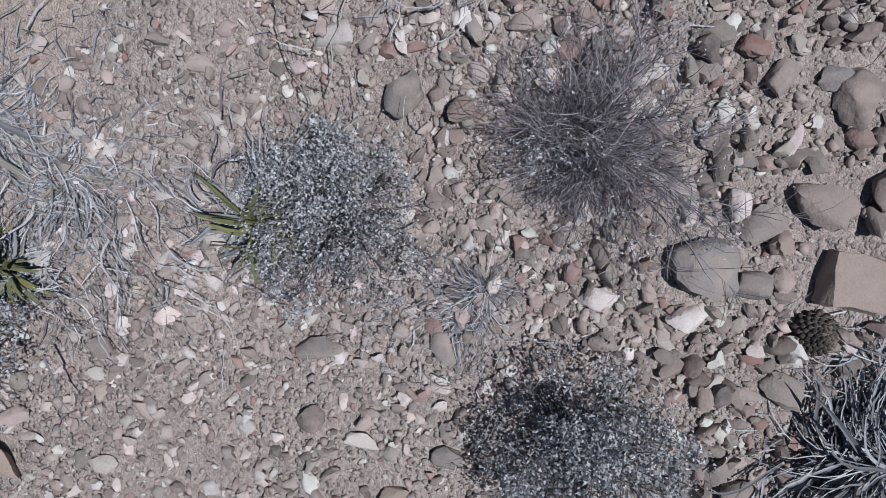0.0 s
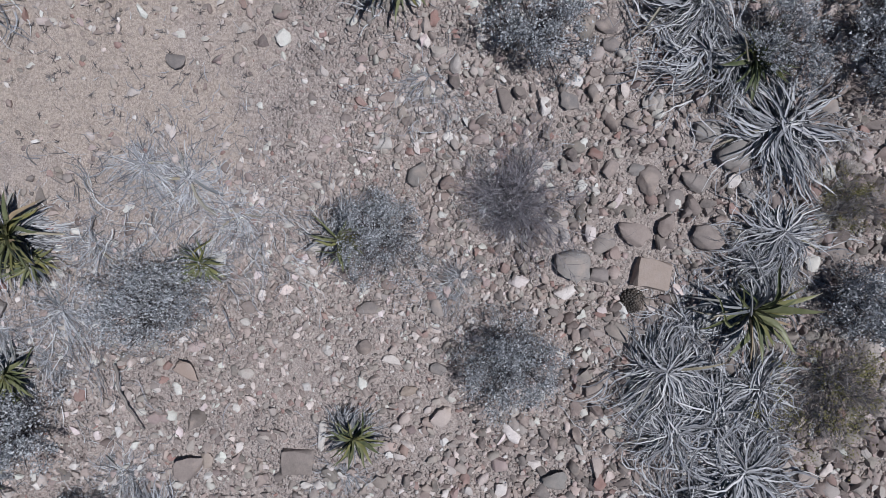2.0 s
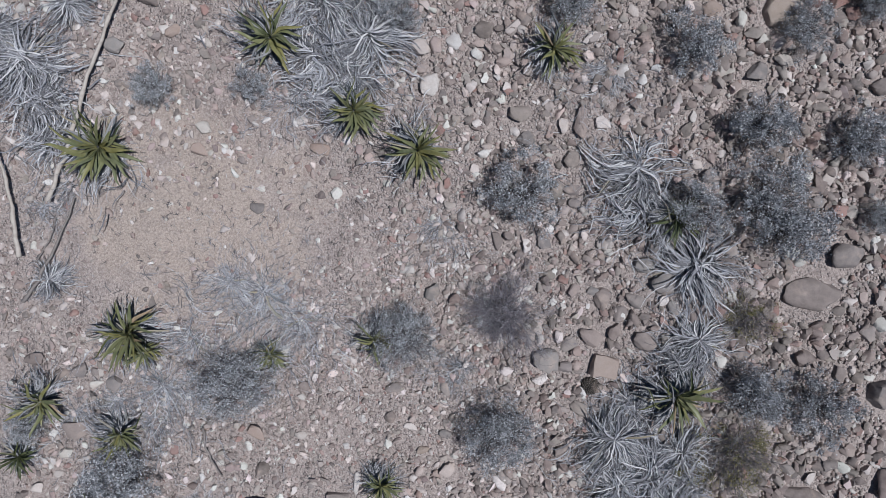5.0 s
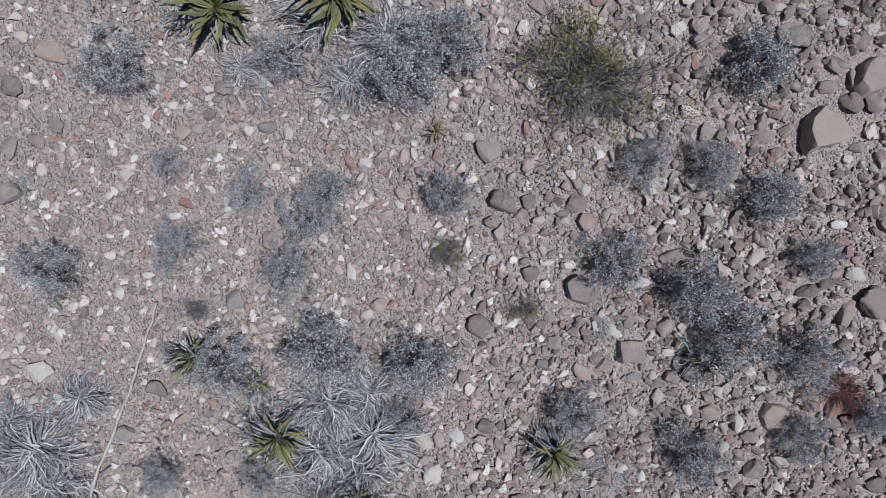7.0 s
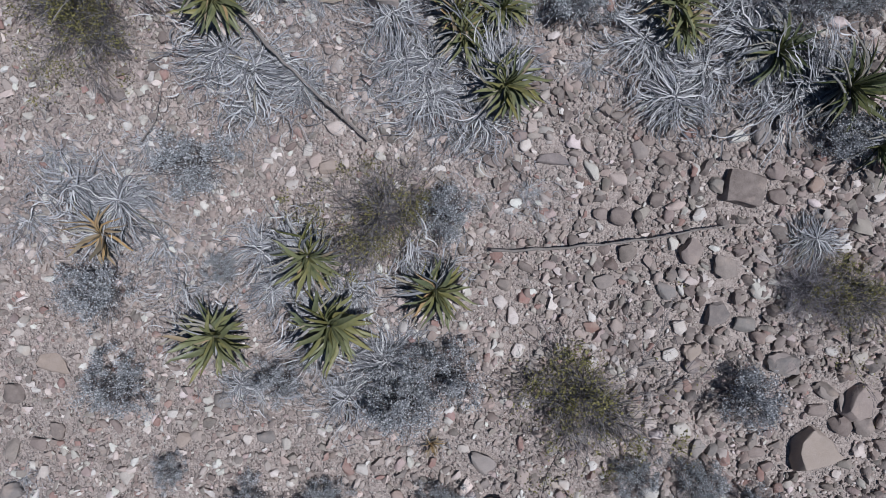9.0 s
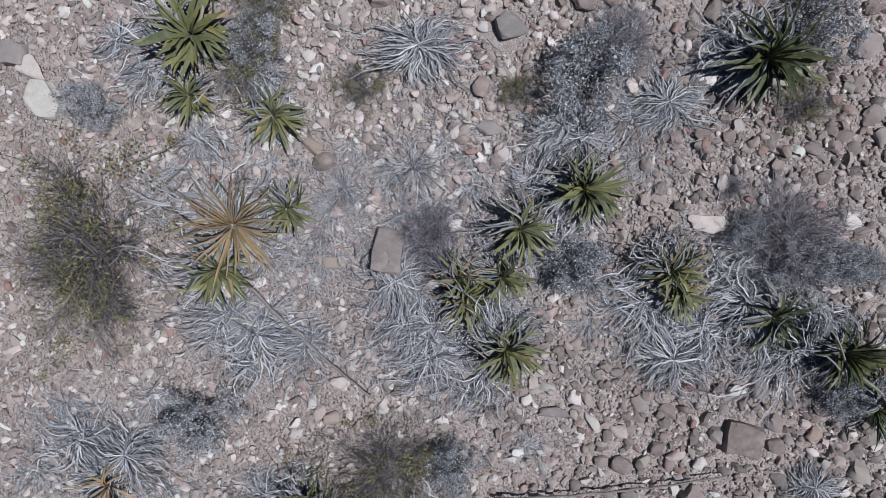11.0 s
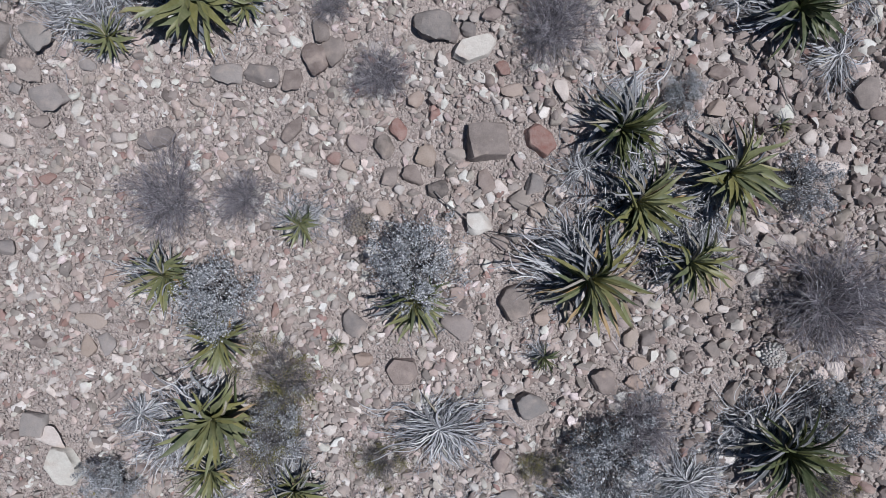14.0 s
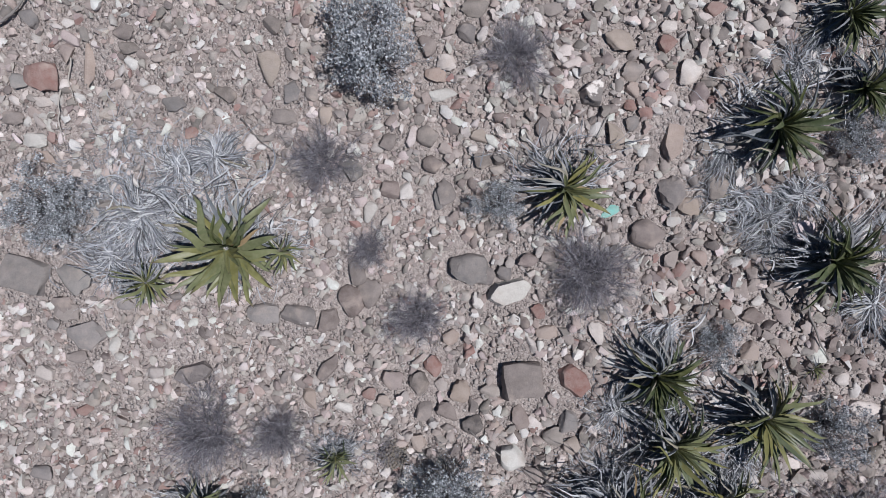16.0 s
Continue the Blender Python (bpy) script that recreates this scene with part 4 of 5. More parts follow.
stone(1.188, 9.387, 0.071, 0.049, 20, "pale")
stone(1.165, 9.316, 0.109, 0.082, 20, "brown")
stone(1.875, 9.208, 0.164, 0.153, 20, "brown")
stone(1.621, 9.002, 0.072, 0.072, 0, "pale")
stone(1.757, 8.848, 0.222, 0.083, -5, "pale")
stone(1.162, 9.145, 0.110, 0.099, 0, "tan")
stone(1.535, 8.504, 0.113, 0.073, 0, "pale")
stone(-2.303, 10.707, 0.090, 0.090, 0, "grey")
stone(-2.263, 10.446, 0.160, 0.149, 0, "red")
stone(-2.372, 10.428, 0.091, 0.080, 90, "grey")
stone(-2.272, 10.333, 0.097, 0.054, -5, "pale")
stone(-2.423, 10.255, 0.108, 0.070, 0, "brown")
stone(-2.118, 10.687, 0.063, 0.047, 0, "pale")
stone(-2.141, 10.555, 0.106, 0.074, 70, "brown")
stone(-2.032, 10.499, 0.223, 0.053, 88, "tan", tall=0.7)
stone(-1.854, 10.643, 0.106, 0.069, 0, "brown")
stone(-1.831, 10.575, 0.095, 0.063, 0, "brown")
stone(-1.835, 10.509, 0.069, 0.058, -20, "pale")
stone(-1.736, 10.384, 0.085, 0.048, -10, "pale")
stone(-1.631, 10.317, 0.107, 0.075, 10, "grey")
stone(-1.150, 10.678, 0.094, 0.079, -30, "brown")
stone(-1.169, 10.490, 0.159, 0.132, -50, "tan")
stone(-1.066, 10.375, 0.117, 0.074, 90, "grey")
stone(-1.109, 10.259, 0.134, 0.080, 0, "brown")
stone(-1.387, 10.363, 0.107, 0.080, 0, "brown")
stone(-0.908, 10.259, 0.091, 0.069, 90, "tan")
stone(-2.322, 10.150, 0.124, 0.076, 0, "pale")
stone(-2.274, 10.068, 0.109, 0.065, 0, "tan")
stone(-1.552, 10.189, 0.075, 0.064, 90, "red")
stone(-1.275, 10.142, 0.081, 0.064, 60, "pale")
stone(-0.792, 10.011, 0.124, 0.108, -15, "patched")
stone(-0.610, 10.148, 0.096, 0.075, 60, "brown")
stone(-0.495, 10.168, 0.117, 0.048, 75, "pale")
stone(-0.423, 10.168, 0.107, 0.107, 0, "brown")
stone(-0.401, 10.038, 0.097, 0.091, 0, "brown")
stone(-0.603, 9.919, 0.097, 0.092, 0, "brown")
stone(-0.528, 9.914, 0.092, 0.076, 90, "pale")
stone(-0.360, 9.879, 0.119, 0.070, 80, "grey")
stone(-0.699, 9.812, 0.109, 0.071, 90, "pale")
stone(-0.429, 10.576, 0.094, 0.094, -20, "brown")
stone(-0.337, 10.506, 0.095, 0.084, 0, "pale")
stone(-0.349, 10.361, 0.132, 0.063, 10, "pale")
stone(-0.389, 10.450, 0.105, 0.079, 0, "tan")
stone(-0.246, 10.638, 0.104, 0.089, 90, "grey")
stone(-0.208, 10.749, 0.130, 0.088, 0, "brown")
stone(0.154, 10.735, 0.104, 0.062, 0, "brown")
stone(0.464, 10.598, 0.156, 0.104, -10, "tan")
stone(0.348, 10.373, 0.142, 0.116, 70, "patched", block=1)
stone(0.787, 10.448, 0.131, 0.105, 60, "pale")
stone(0.527, 10.461, 0.105, 0.094, 0, "brown")
stone(0.531, 10.378, 0.074, 0.063, -20, "tan")
stone(0.521, 10.304, 0.063, 0.058, 0, "red")
stone(0.685, 10.578, 0.094, 0.088, 0, "red")
stone(0.686, 10.659, 0.078, 0.062, 20, "pale")
stone(0.899, 10.732, 0.103, 0.067, 0, "red")
stone(0.116, 10.212, 0.106, 0.064, 85, "grey")
stone(0.533, 10.220, 0.074, 0.074, 0, "grey")
stone(0.461, 10.168, 0.133, 0.080, -80, "tan")
# a low ridge of sandy soil, built here as a tan stone
stone(0.738, 10.168, 0.265, 0.101, 80, "tan", tall=0.25, block=4)
stone(0.454, 9.820, 0.119, 0.049, 30, "turquoise", tall=0.3)
stone(0.739, 9.908, 0.161, 0.134, -60, "grey")
stone(0.822, 9.842, 0.107, 0.097, 0, "tan")
stone(0.949, 9.935, 0.134, 0.107, 90, "brown")
stone(0.628, 9.708, 0.162, 0.152, 0, "brown")
stone(-0.175, 10.168, 0.096, 0.064, 0, "tan")
stone(-0.160, 10.051, 0.096, 0.080, 0, "brown")
stone(-0.333, 9.906, 0.135, 0.097, 90, "patched")
stone(-2.406, 9.505, 0.251, 0.195, -10, "patched", block=2, tall=0.4)
stone(-2.220, 9.352, 0.112, 0.084, 0, "brown")
stone(-2.424, 8.469, 0.117, 0.087, 0, "grey")

# ---- living agaves ----
agave(-2.237, 1.330, 0.245)
agave(-0.598, 1.555, 0.190)
agave(-0.195, 1.303, 0.222)
agave(-2.124, 0.104, 0.240, lean=(0,-10))
agave(-2.062, -0.015, 0.132)
agave(-1.191, -0.030, 0.140, full=0.6)
agave(-2.770, -0.365, 0.208, full=0.5, skirt=20)
agave(-2.249, -0.589, 0.181, full=0.7)
agave(-0.449, -0.938, 0.154, full=0.7)
agave(-0.481, 0.079, 0.175, full=0.35)
# dark leaf colour here paints the shade of the shrub beside it
agave(1.467, 0.880, 0.176, kind="dark", full=0.6)
agave(1.509, -0.286, 0.253, full=0.65, skirt=24)
agave(-2.458, -1.155, 0.214, full=0.5)
agave(-2.970, -0.761, 0.155, kind="dark", full=0.6)
agave(-1.647, 2.491, 0.169, full=0.6)
agave(-1.249, 2.344, 0.117, full=0.5)
agave(-1.103, 1.986, 0.215, full=0.6)
agave(0.651, 1.916, 0.192, full=0.7)
agave(1.584, 2.526, 0.156, kind="dark", full=0.6)
agave(-0.106, 3.894, 0.084, kind="rust", full=0.6, skirt=4)
agave(-0.812, 5.022, 0.223)
agave(-1.365, 4.557, 0.245, slim=1.15)
agave(-0.698, 4.628, 0.266, slim=1.1)
agave(-0.093, 4.836, 0.224)
agave(-1.284, 6.386, 0.209)
agave(0.016, 6.348, 0.179, kind="half")
agave(0.253, 6.348, 0.178)
agave(0.275, 5.956, 0.225)
agave(1.151, 6.378, 0.219, kind="half")
agave(2.077, 5.941, 0.250, kind="dark")
agave(-1.994, 5.138, 0.193, kind="rust", full=0.4, skirt=26)
agave(-0.954, 7.195, 0.176)
agave(-1.396, 7.300, 0.162)
agave(-1.175, 6.623, 0.308, kind="rust", slim=0.42, full=1.25, skirt=34)
agave(-0.900, 6.714, 0.165, full=0.8)
agave(0.340, 6.606, 0.222)
agave(0.669, 6.809, 0.233)
agave(1.554, 7.449, 0.278, kind="dark")
agave(-1.582, 8.329, 0.182)
agave(-1.318, 8.015, 0.184)
agave(-1.356, 7.593, 0.242, slim=1.3)
agave(-0.324, 8.198, 0.194)
agave(0.543, 8.319, 0.282, kind="half")
agave(1.039, 8.397, 0.204)
agave(-0.887, 8.599, 0.084, full=0.5)
agave(-0.726, 7.972, 0.058, full=0.5, skirt=3)
agave(0.341, 7.908, 0.086, kind="dark", full=0.5)
agave(0.046, 6.221, 0.182)
agave(1.193, 6.258, 0.166)
agave(-1.369, 9.640, 0.271, slim=1.4)
agave(-1.783, 9.468, 0.142, full=0.6)
agave(-1.133, 9.614, 0.114, full=0.6)
agave(0.670, 9.034, 0.226, kind="dark")
agave(0.761, 8.690, 0.241)
agave(1.201, 8.822, 0.252)
agave(1.484, 9.584, 0.244, kind="dark")
agave(-0.890, 8.579, 0.112, full=0.4, skirt=20)
agave(1.467, 9.061, 0.069, full=0.5, skirt=4)
agave(0.206, 9.918, 0.206, full=0.8)
agave(1.162, 10.198, 0.237, kind="dark")
agave(1.548, 10.367, 0.176, kind="dark")
agave(1.451, 10.685, 0.185, kind="dark")
# added over heaps of dead leaves; its dark leaf colour carries their shade
agave(1.700, 6.130, 0.215, kind="dark", full=0.45, skirt=36)
agave(2.278, 5.644, 0.210, kind="dark", full=0.8)

# ---- dead agaves ----
dead_agave(1.612, 0.581, 0.354)
dead_agave(1.659, 0.086, 0.271)
dead_agave(1.216, 1.192, 0.397, kind="swept")
dead_agave(1.128, -0.597, 0.353)
dead_agave(1.539, -1.119, 0.396)
dead_agave(1.595, -0.058, 0.290, kind="swept")
dead_agave(1.285, -0.390, 0.276, kind="swept")
dead_agave(1.158, -0.924, 0.338, kind="swept")
dead_agave(-0.031, 0.853, 0.265, kind="flat")
dead_agave(-2.662, 0.471, 0.219)
dead_agave(-1.233, 0.390, 0.472, kind="flat")
dead_agave(-1.947, -0.270, 0.374, kind="flat")
dead_agave(-2.573, -0.459, 0.227, kind="flat")
dead_agave(-2.044, -0.537, 0.227, kind="flat")
dead_agave(-1.567, -1.491, 0.292)
dead_agave(1.252, -1.478, 0.421, kind="swept")
dead_agave(-2.624, 1.402, 0.246, kind="swept")
dead_agave(-2.516, 1.099, 0.178, kind="flat")
dead_agave(-1.704, -1.167, 0.270, kind="flat")
dead_agave(-0.506, -1.164, 0.229, kind="flat")
dead_agave(-0.771, 2.217, 0.354, kind="swept")
dead_agave(-0.489, 2.018, 0.302)
dead_agave(-2.391, 2.214, 0.215)
dead_agave(-2.679, 1.871, 0.345, kind="swept")
dead_agave(-0.364, 4.407, 0.305, kind="swept")
dead_agave(-0.593, 4.193, 0.244, kind="swept")
dead_agave(-1.246, 4.256, 0.163, kind="swept")
dead_agave(0.924, 2.788, 0.205, kind="flat")
dead_agave(-0.896, 2.807, 0.173, kind="flat")
dead_agave(1.038, 1.818, 0.266, kind="flat")
dead_agave(-0.965, 1.670, 0.235, kind="flat")
dead_agave(-2.645, 3.616, 0.135, kind="flat")
dead_agave(-1.874, 5.330, 0.301)
dead_agave(-2.266, 5.607, 0.235, kind="flat")
dead_agave(-1.075, 6.030, 0.304, kind="swept")
dead_agave(-1.177, 5.824, 0.154, kind="swept")
dead_agave(-1.518, 4.851, 0.243, kind="flat")
dead_agave(-1.084, 5.083, 0.223, kind="swept")
dead_agave(-0.252, 6.089, 0.256, kind="swept")
dead_agave(-0.008, 5.738, 0.199, kind="flat")
dead_agave(1.191, 5.889, 0.270)
dead_agave(1.023, 6.203, 0.251, kind="swept")
dead_agave(1.574, 6.230, 0.294)
dead_agave(2.041, 5.145, 0.217)
dead_agave(0.430, 5.409, 0.170, kind="flat")
dead_agave(-0.385, 4.434, 0.212, kind="swept")
dead_agave(-0.187, 7.536, 0.286)
dead_agave(1.104, 7.249, 0.230)
dead_agave(0.652, 7.084, 0.290, kind="swept")
dead_agave(-1.497, 6.950, 0.178, kind="flat")
dead_agave(-0.989, 6.948, 0.222, kind="flat")
dead_agave(-1.000, 7.404, 0.174)
dead_agave(-1.748, 7.605, 0.159)
dead_agave(-0.104, 6.593, 0.223, kind="flat")
dead_agave(0.103, 6.857, 0.177, kind="flat")
dead_agave(0.228, 6.138, 0.227, kind="swept")
dead_agave(0.915, 7.689, 0.155, kind="flat")
dead_agave(-1.068, 6.504, 0.226, kind="swept")
dead_agave(-1.818, 9.741, 0.224, kind="swept")
dead_agave(1.714, 9.373, 0.197)
dead_agave(-0.836, 8.662, 0.137, kind="flat")
dead_agave(1.223, 9.702, 0.156)
dead_agave(1.104, 8.609, 0.204, kind="swept")
dead_agave(0.455, 8.526, 0.192, kind="swept")
dead_agave(-1.788, 9.814, 0.265, kind="swept")
dead_agave(-1.870, 10.198, 0.169, kind="flat")
dead_agave(1.197, 9.795, 0.169)
dead_agave(1.379, 10.632, 0.149)
dead_agave(-1.430, 10.072, 0.183)
dead_agave(-0.985, 0.208, 0.310, kind="flat")
dead_agave(-1.733, 0.066, 0.276, kind="flat")
dead_agave(-2.677, 0.964, 0.197, kind="flat")
dead_agave(1.593, -0.692, 0.353, kind="swept")
dead_agave(1.376, -0.808, 0.374, kind="swept")
dead_agave(1.797, 0.683, 0.229, kind="flat")
dead_agave(1.549, -1.317, 0.399, kind="swept")
dead_agave(1.262, 0.926, 0.332, kind="swept")
dead_agave(-2.298, -0.383, 0.282, kind="flat")
dead_agave(-1.448, 0.463, 0.290, kind="flat")
dead_agave(0.071, -0.163, 0.202, kind="flat")
dead_agave(-0.564, 1.754, 0.306, kind="swept")
dead_agave(-0.850, 1.900, 0.340, kind="swept")
dead_agave(-2.846, 2.058, 0.235, kind="swept")
dead_agave(-2.589, 1.642, 0.293, kind="swept")
dead_agave(-1.239, 2.118, 0.178, kind="flat")
dead_agave(-0.521, 2.275, 0.264, kind="swept")
dead_agave(-2.126, 5.391, 0.317, kind="swept")
dead_agave(-2.435, 5.231, 0.256, kind="flat")
dead_agave(-1.664, 5.110, 0.288, kind="flat")
dead_agave(-1.720, 5.671, 0.249, kind="flat")
dead_agave(-1.284, 6.146, 0.273, kind="swept")
dead_agave(-0.831, 6.001, 0.243, kind="swept")
dead_agave(-0.466, 5.943, 0.182, kind="flat")
dead_agave(-0.131, 5.886, 0.243, kind="swept")
dead_agave(0.144, 5.798, 0.244, kind="swept")
dead_agave(0.764, 6.089, 0.179, kind="flat")
dead_agave(1.358, 6.033, 0.268, kind="swept")
dead_agave(1.835, 5.948, 0.268, kind="swept")
dead_agave(1.750, 6.202, 0.250, kind="swept")
dead_agave(-0.576, 4.830, 0.225, kind="swept")
dead_agave(-1.029, 4.824, 0.210, kind="swept")
dead_agave(-0.189, 4.571, 0.227, kind="flat")
dead_agave(-0.316, 6.322, 0.257, kind="swept")
dead_agave(-0.136, 6.076, 0.289, kind="swept")
dead_agave(0.580, 6.532, 0.253, kind="swept")
dead_agave(0.225, 6.413, 0.225, kind="swept")
dead_agave(1.340, 6.079, 0.256, kind="swept")
dead_agave(1.560, 6.352, 0.253, kind="swept")
dead_agave(1.934, 6.080, 0.255, kind="swept")
dead_agave(-1.239, 6.136, 0.322, kind="flat")
dead_agave(-0.792, 6.624, 0.179, kind="flat")
dead_agave(-1.369, 7.095, 0.191, kind="swept")
dead_agave(-1.601, 6.745, 0.195, kind="flat")
dead_agave(-0.312, 6.682, 0.268, kind="flat")
dead_agave(0.454, 6.884, 0.220, kind="swept")
dead_agave(1.003, 6.968, 0.204, kind="flat")
dead_agave(-1.614, 7.437, 0.174, kind="swept")
dead_agave(-0.542, 7.062, 0.190, kind="flat")
dead_agave(1.395, 7.576, 0.226, kind="swept")
dead_agave(-1.935, 9.590, 0.199, kind="swept")
dead_agave(0.526, 8.852, 0.189, kind="swept")
dead_agave(0.920, 8.500, 0.206, kind="swept")
dead_agave(1.761, 9.724, 0.155, kind="swept")
dead_agave(-1.617, 10.021, 0.196, kind="swept")
dead_agave(-1.965, 9.969, 0.224, kind="flat")
dead_agave(-1.552, 9.736, 0.199, kind="swept")
dead_agave(1.268, 10.489, 0.201, kind="swept")
dead_agave(0.971, 10.098, 0.154, kind="swept")
dead_agave(1.061, 9.897, 0.194, kind="swept")
dead_agave(1.342, 9.897, 0.193, kind="swept")
dead_agave(-0.016, 7.115, 0.248, kind="flat")
dead_agave(-0.134, 6.755, 0.267, kind="flat")
dead_agave(-0.310, 6.936, 0.221, kind="flat")
dead_agave(0.987, 7.291, 0.230, kind="flat")
dead_agave(0.563, 7.146, 0.246, kind="swept")
dead_agave(-0.670, 6.753, 0.238, kind="flat")
dead_agave(-1.649, 6.932, 0.223, kind="flat")
dead_agave(-0.739, 6.442, 0.226, kind="flat")
dead_agave(1.611, 6.519, 0.266, kind="swept")
dead_agave(1.263, 7.435, 0.213, kind="flat")
dead_agave(1.410, 9.726, 0.181, kind="flat")
dead_agave(-2.045, 9.851, 0.198, kind="flat")
dead_agave(-2.724, 1.856, 0.308, kind="swept")
dead_agave(-0.609, 2.168, 0.264, kind="flat")

# ---- shrubs and tufts ----
shrub(0.456, 1.027, 0.260, "grey")
shrub(-0.273, 0.095, 0.254, "grey", near=True)
shrub(-1.420, -0.212, 0.294, "grey", wide=1.2, turn=0, near=True)
shrub(0.364, -0.533, 0.295, "grey", near=True)
shrub(-2.210, -0.881, 0.285, "grey")
shrub(-1.874, -1.448, 0.252, "grey")
shrub(1.955, 1.420, 0.237, "grey")
shrub(2.001, 0.995, 0.258, "grey")
shrub(2.188, 0.793, 0.260, "grey")
shrub(2.034, -0.242, 0.236, "grey")
shrub(2.436, -0.335, 0.237, "grey")
shrub(1.572, 0.956, 0.209, "grey")
shrub(-0.476, -1.604, 0.252, "grey")
shrub(2.103, -1.604, 0.192, "grey")
shrub(2.584, 1.368, 0.220, "grey")
shrub(2.756, 0.887, 0.140, "grey")
shrub(-2.881, -0.542, 0.153, "grey")
shrub(1.175, -1.515, 0.249, "grey")
shrub(0.357, 0.252, 0.312, "bare", near=True)
shrub(0.109, -0.110, 0.139, "grass")
shrub(1.979, 0.247, 0.180, "olive")
shrub(1.946, -0.687, 0.276, "olive")
shrub(-1.982, 4.228, 0.228, "grey")
shrub(-2.439, 3.040, 0.216, "grey")
shrub(-1.668, 3.217, 0.172, "grey")
shrub(-1.224, 3.507, 0.153, "grey")
shrub(-0.866, 3.356, 0.186, "grey")
shrub(-0.995, 3.049, 0.189, "grey")
shrub(-0.761, 3.524, 0.169, "grey")
shrub(-0.020, 3.510, 0.168, "grey")
shrub(-0.790, 2.549, 0.276, "grey")
shrub(-0.203, 2.501, 0.259, "grey")
shrub(-1.417, 2.447, 0.228, "grey")
shrub(-0.985, 4.290, 0.179, "grey")
shrub(-0.298, 4.181, 0.256, "grey")
shrub(-0.010, 4.335, 0.239, "grey")
shrub(0.977, 3.096, 0.202, "grey")
shrub(1.472, 2.966, 0.251, "grey")
shrub(1.696, 2.694, 0.237, "grey")
shrub(2.153, 2.574, 0.205, "grey")
shrub(1.115, 3.708, 0.165, "grey")
shrub(1.502, 3.691, 0.180, "grey")
shrub(1.870, 3.497, 0.197, "grey")
shrub(1.715, 4.227, 0.221, "grey")
shrub(2.150, 3.137, 0.151, "grey")
shrub(0.763, 2.180, 0.193, "grey")
shrub(1.524, 1.900, 0.211, "grey")
shrub(2.182, 2.033, 0.175, "grey")
shrub(2.585, 2.182, 0.157, "grey")
shrub(2.430, 2.310, 0.150, "russet")
shrub(-1.235, 1.703, 0.128, "grey")
shrub(-1.876, 1.700, 0.165, "grey")
shrub(-0.277, 2.120, 0.143, "grey")
shrub(-1.720, 3.691, 0.119, "grey")
shrub(-1.609, 2.795, 0.089, "bare")
shrub(0.784, 4.201, 0.428, "olive")
shrub(-0.034, 3.158, 0.120, "olive")
shrub(0.455, 2.831, 0.104, "olive")
shrub(-1.448, 5.517, 0.233, "grey")
shrub(-2.053, 4.814, 0.227, "grey")
shrub(-0.003, 5.282, 0.203, "grey")
shrub(0.683, 6.387, 0.218, "grey")
shrub(-1.303, 4.949, 0.114, "grey")
shrub(2.106, 5.690, 0.166, "grey")
shrub(1.985, 6.423, 0.174, "grey")
shrub(-0.399, 5.245, 0.350, "olive")
shrub(-2.031, 6.309, 0.336, "olive")
shrub(2.265, 4.841, 0.306, "olive")
shrub(2.005, 4.862, 0.203, "bare")
shrub(0.669, 7.373, 0.266, "grey")
shrub(1.796, 6.546, 0.307, "bare")
shrub(2.157, 6.381, 0.149, "grey")
shrub(1.790, 7.643, 0.208, "grey")
shrub(-1.901, 7.244, 0.162, "grey")
shrub(-1.022, 7.571, 0.173, "grey")
shrub(-1.004, 7.778, 0.212, "olive")
shrub(-1.930, 6.566, 0.428, "olive")
shrub(-0.481, 7.350, 0.146, "olive")
shrub(1.818, 7.247, 0.158, "olive")
shrub(1.477, 6.828, 0.075, "bare")
shrub(-0.219, 6.943, 0.204, "grass")
shrub(-1.280, 8.230, 0.247, "grey")
shrub(-0.316, 8.402, 0.255, "grey")
shrub(1.750, 8.190, 0.350, "bare")
shrub(-1.531, 8.702, 0.230, "bare")
shrub(-1.169, 8.717, 0.152, "bare")
shrub(-0.472, 9.313, 0.173, "bare")
shrub(0.336, 9.515, 0.220, "bare")
shrub(-2.178, 9.751, 0.133, "grey")
shrub(-0.610, 8.607, 0.084, "bare")
shrub(1.551, 8.772, 0.162, "grey")
shrub(0.978, 9.201, 0.121, "grey")
shrub(-0.715, 9.624, 0.107, "bare")
shrub(-0.681, 10.531, 0.269, "grey")
shrub(-0.023, 10.537, 0.164, "bare")
shrub(-2.224, 9.810, 0.197, "grey")
shrub(-0.931, 10.045, 0.169, "bare")
shrub(-0.071, 9.845, 0.132, "grey")
shrub(1.555, 10.150, 0.141, "grey")
shrub(1.840, 6.392, 0.188, "grey")
shrub(-1.068, 7.492, 0.214, "olive")
shrub(1.532, 6.588, 0.133, "grey")
shrub(-0.129, 6.590, 0.193, "bare")
shrub(-0.603, 6.827, 0.163, "grass")
shrub(0.332, 7.334, 0.131, "olive")
shrub(0.854, 7.547, 0.211, "bare")

# ---- fallen stalks ----
stick(-1.677, -0.556, -1.565, -0.917, lift=0.03)
stick(1.693, -1.359, 2.043, -1.730, thick=0.007)
stick(-2.861, 0.317, -2.461, 1.007, thick=0.011, lift=0.03)
stick(2.309, -1.612, 3.112, -1.600, thick=0.006)
stick(-2.558, 1.319, -2.663, 1.673, thick=0.003, lift=0.04)
stick(-2.617, 0.983, -1.838, 2.846, thick=0.014, bow=0.02, lift=0.055, pale=True)
stick(-2.845, 0.619, -2.949, 1.374, thick=0.014, lift=0.05, pale=True)
stick(-2.767, 0.581, -2.605, 0.889, thick=0.006, lift=0.02)
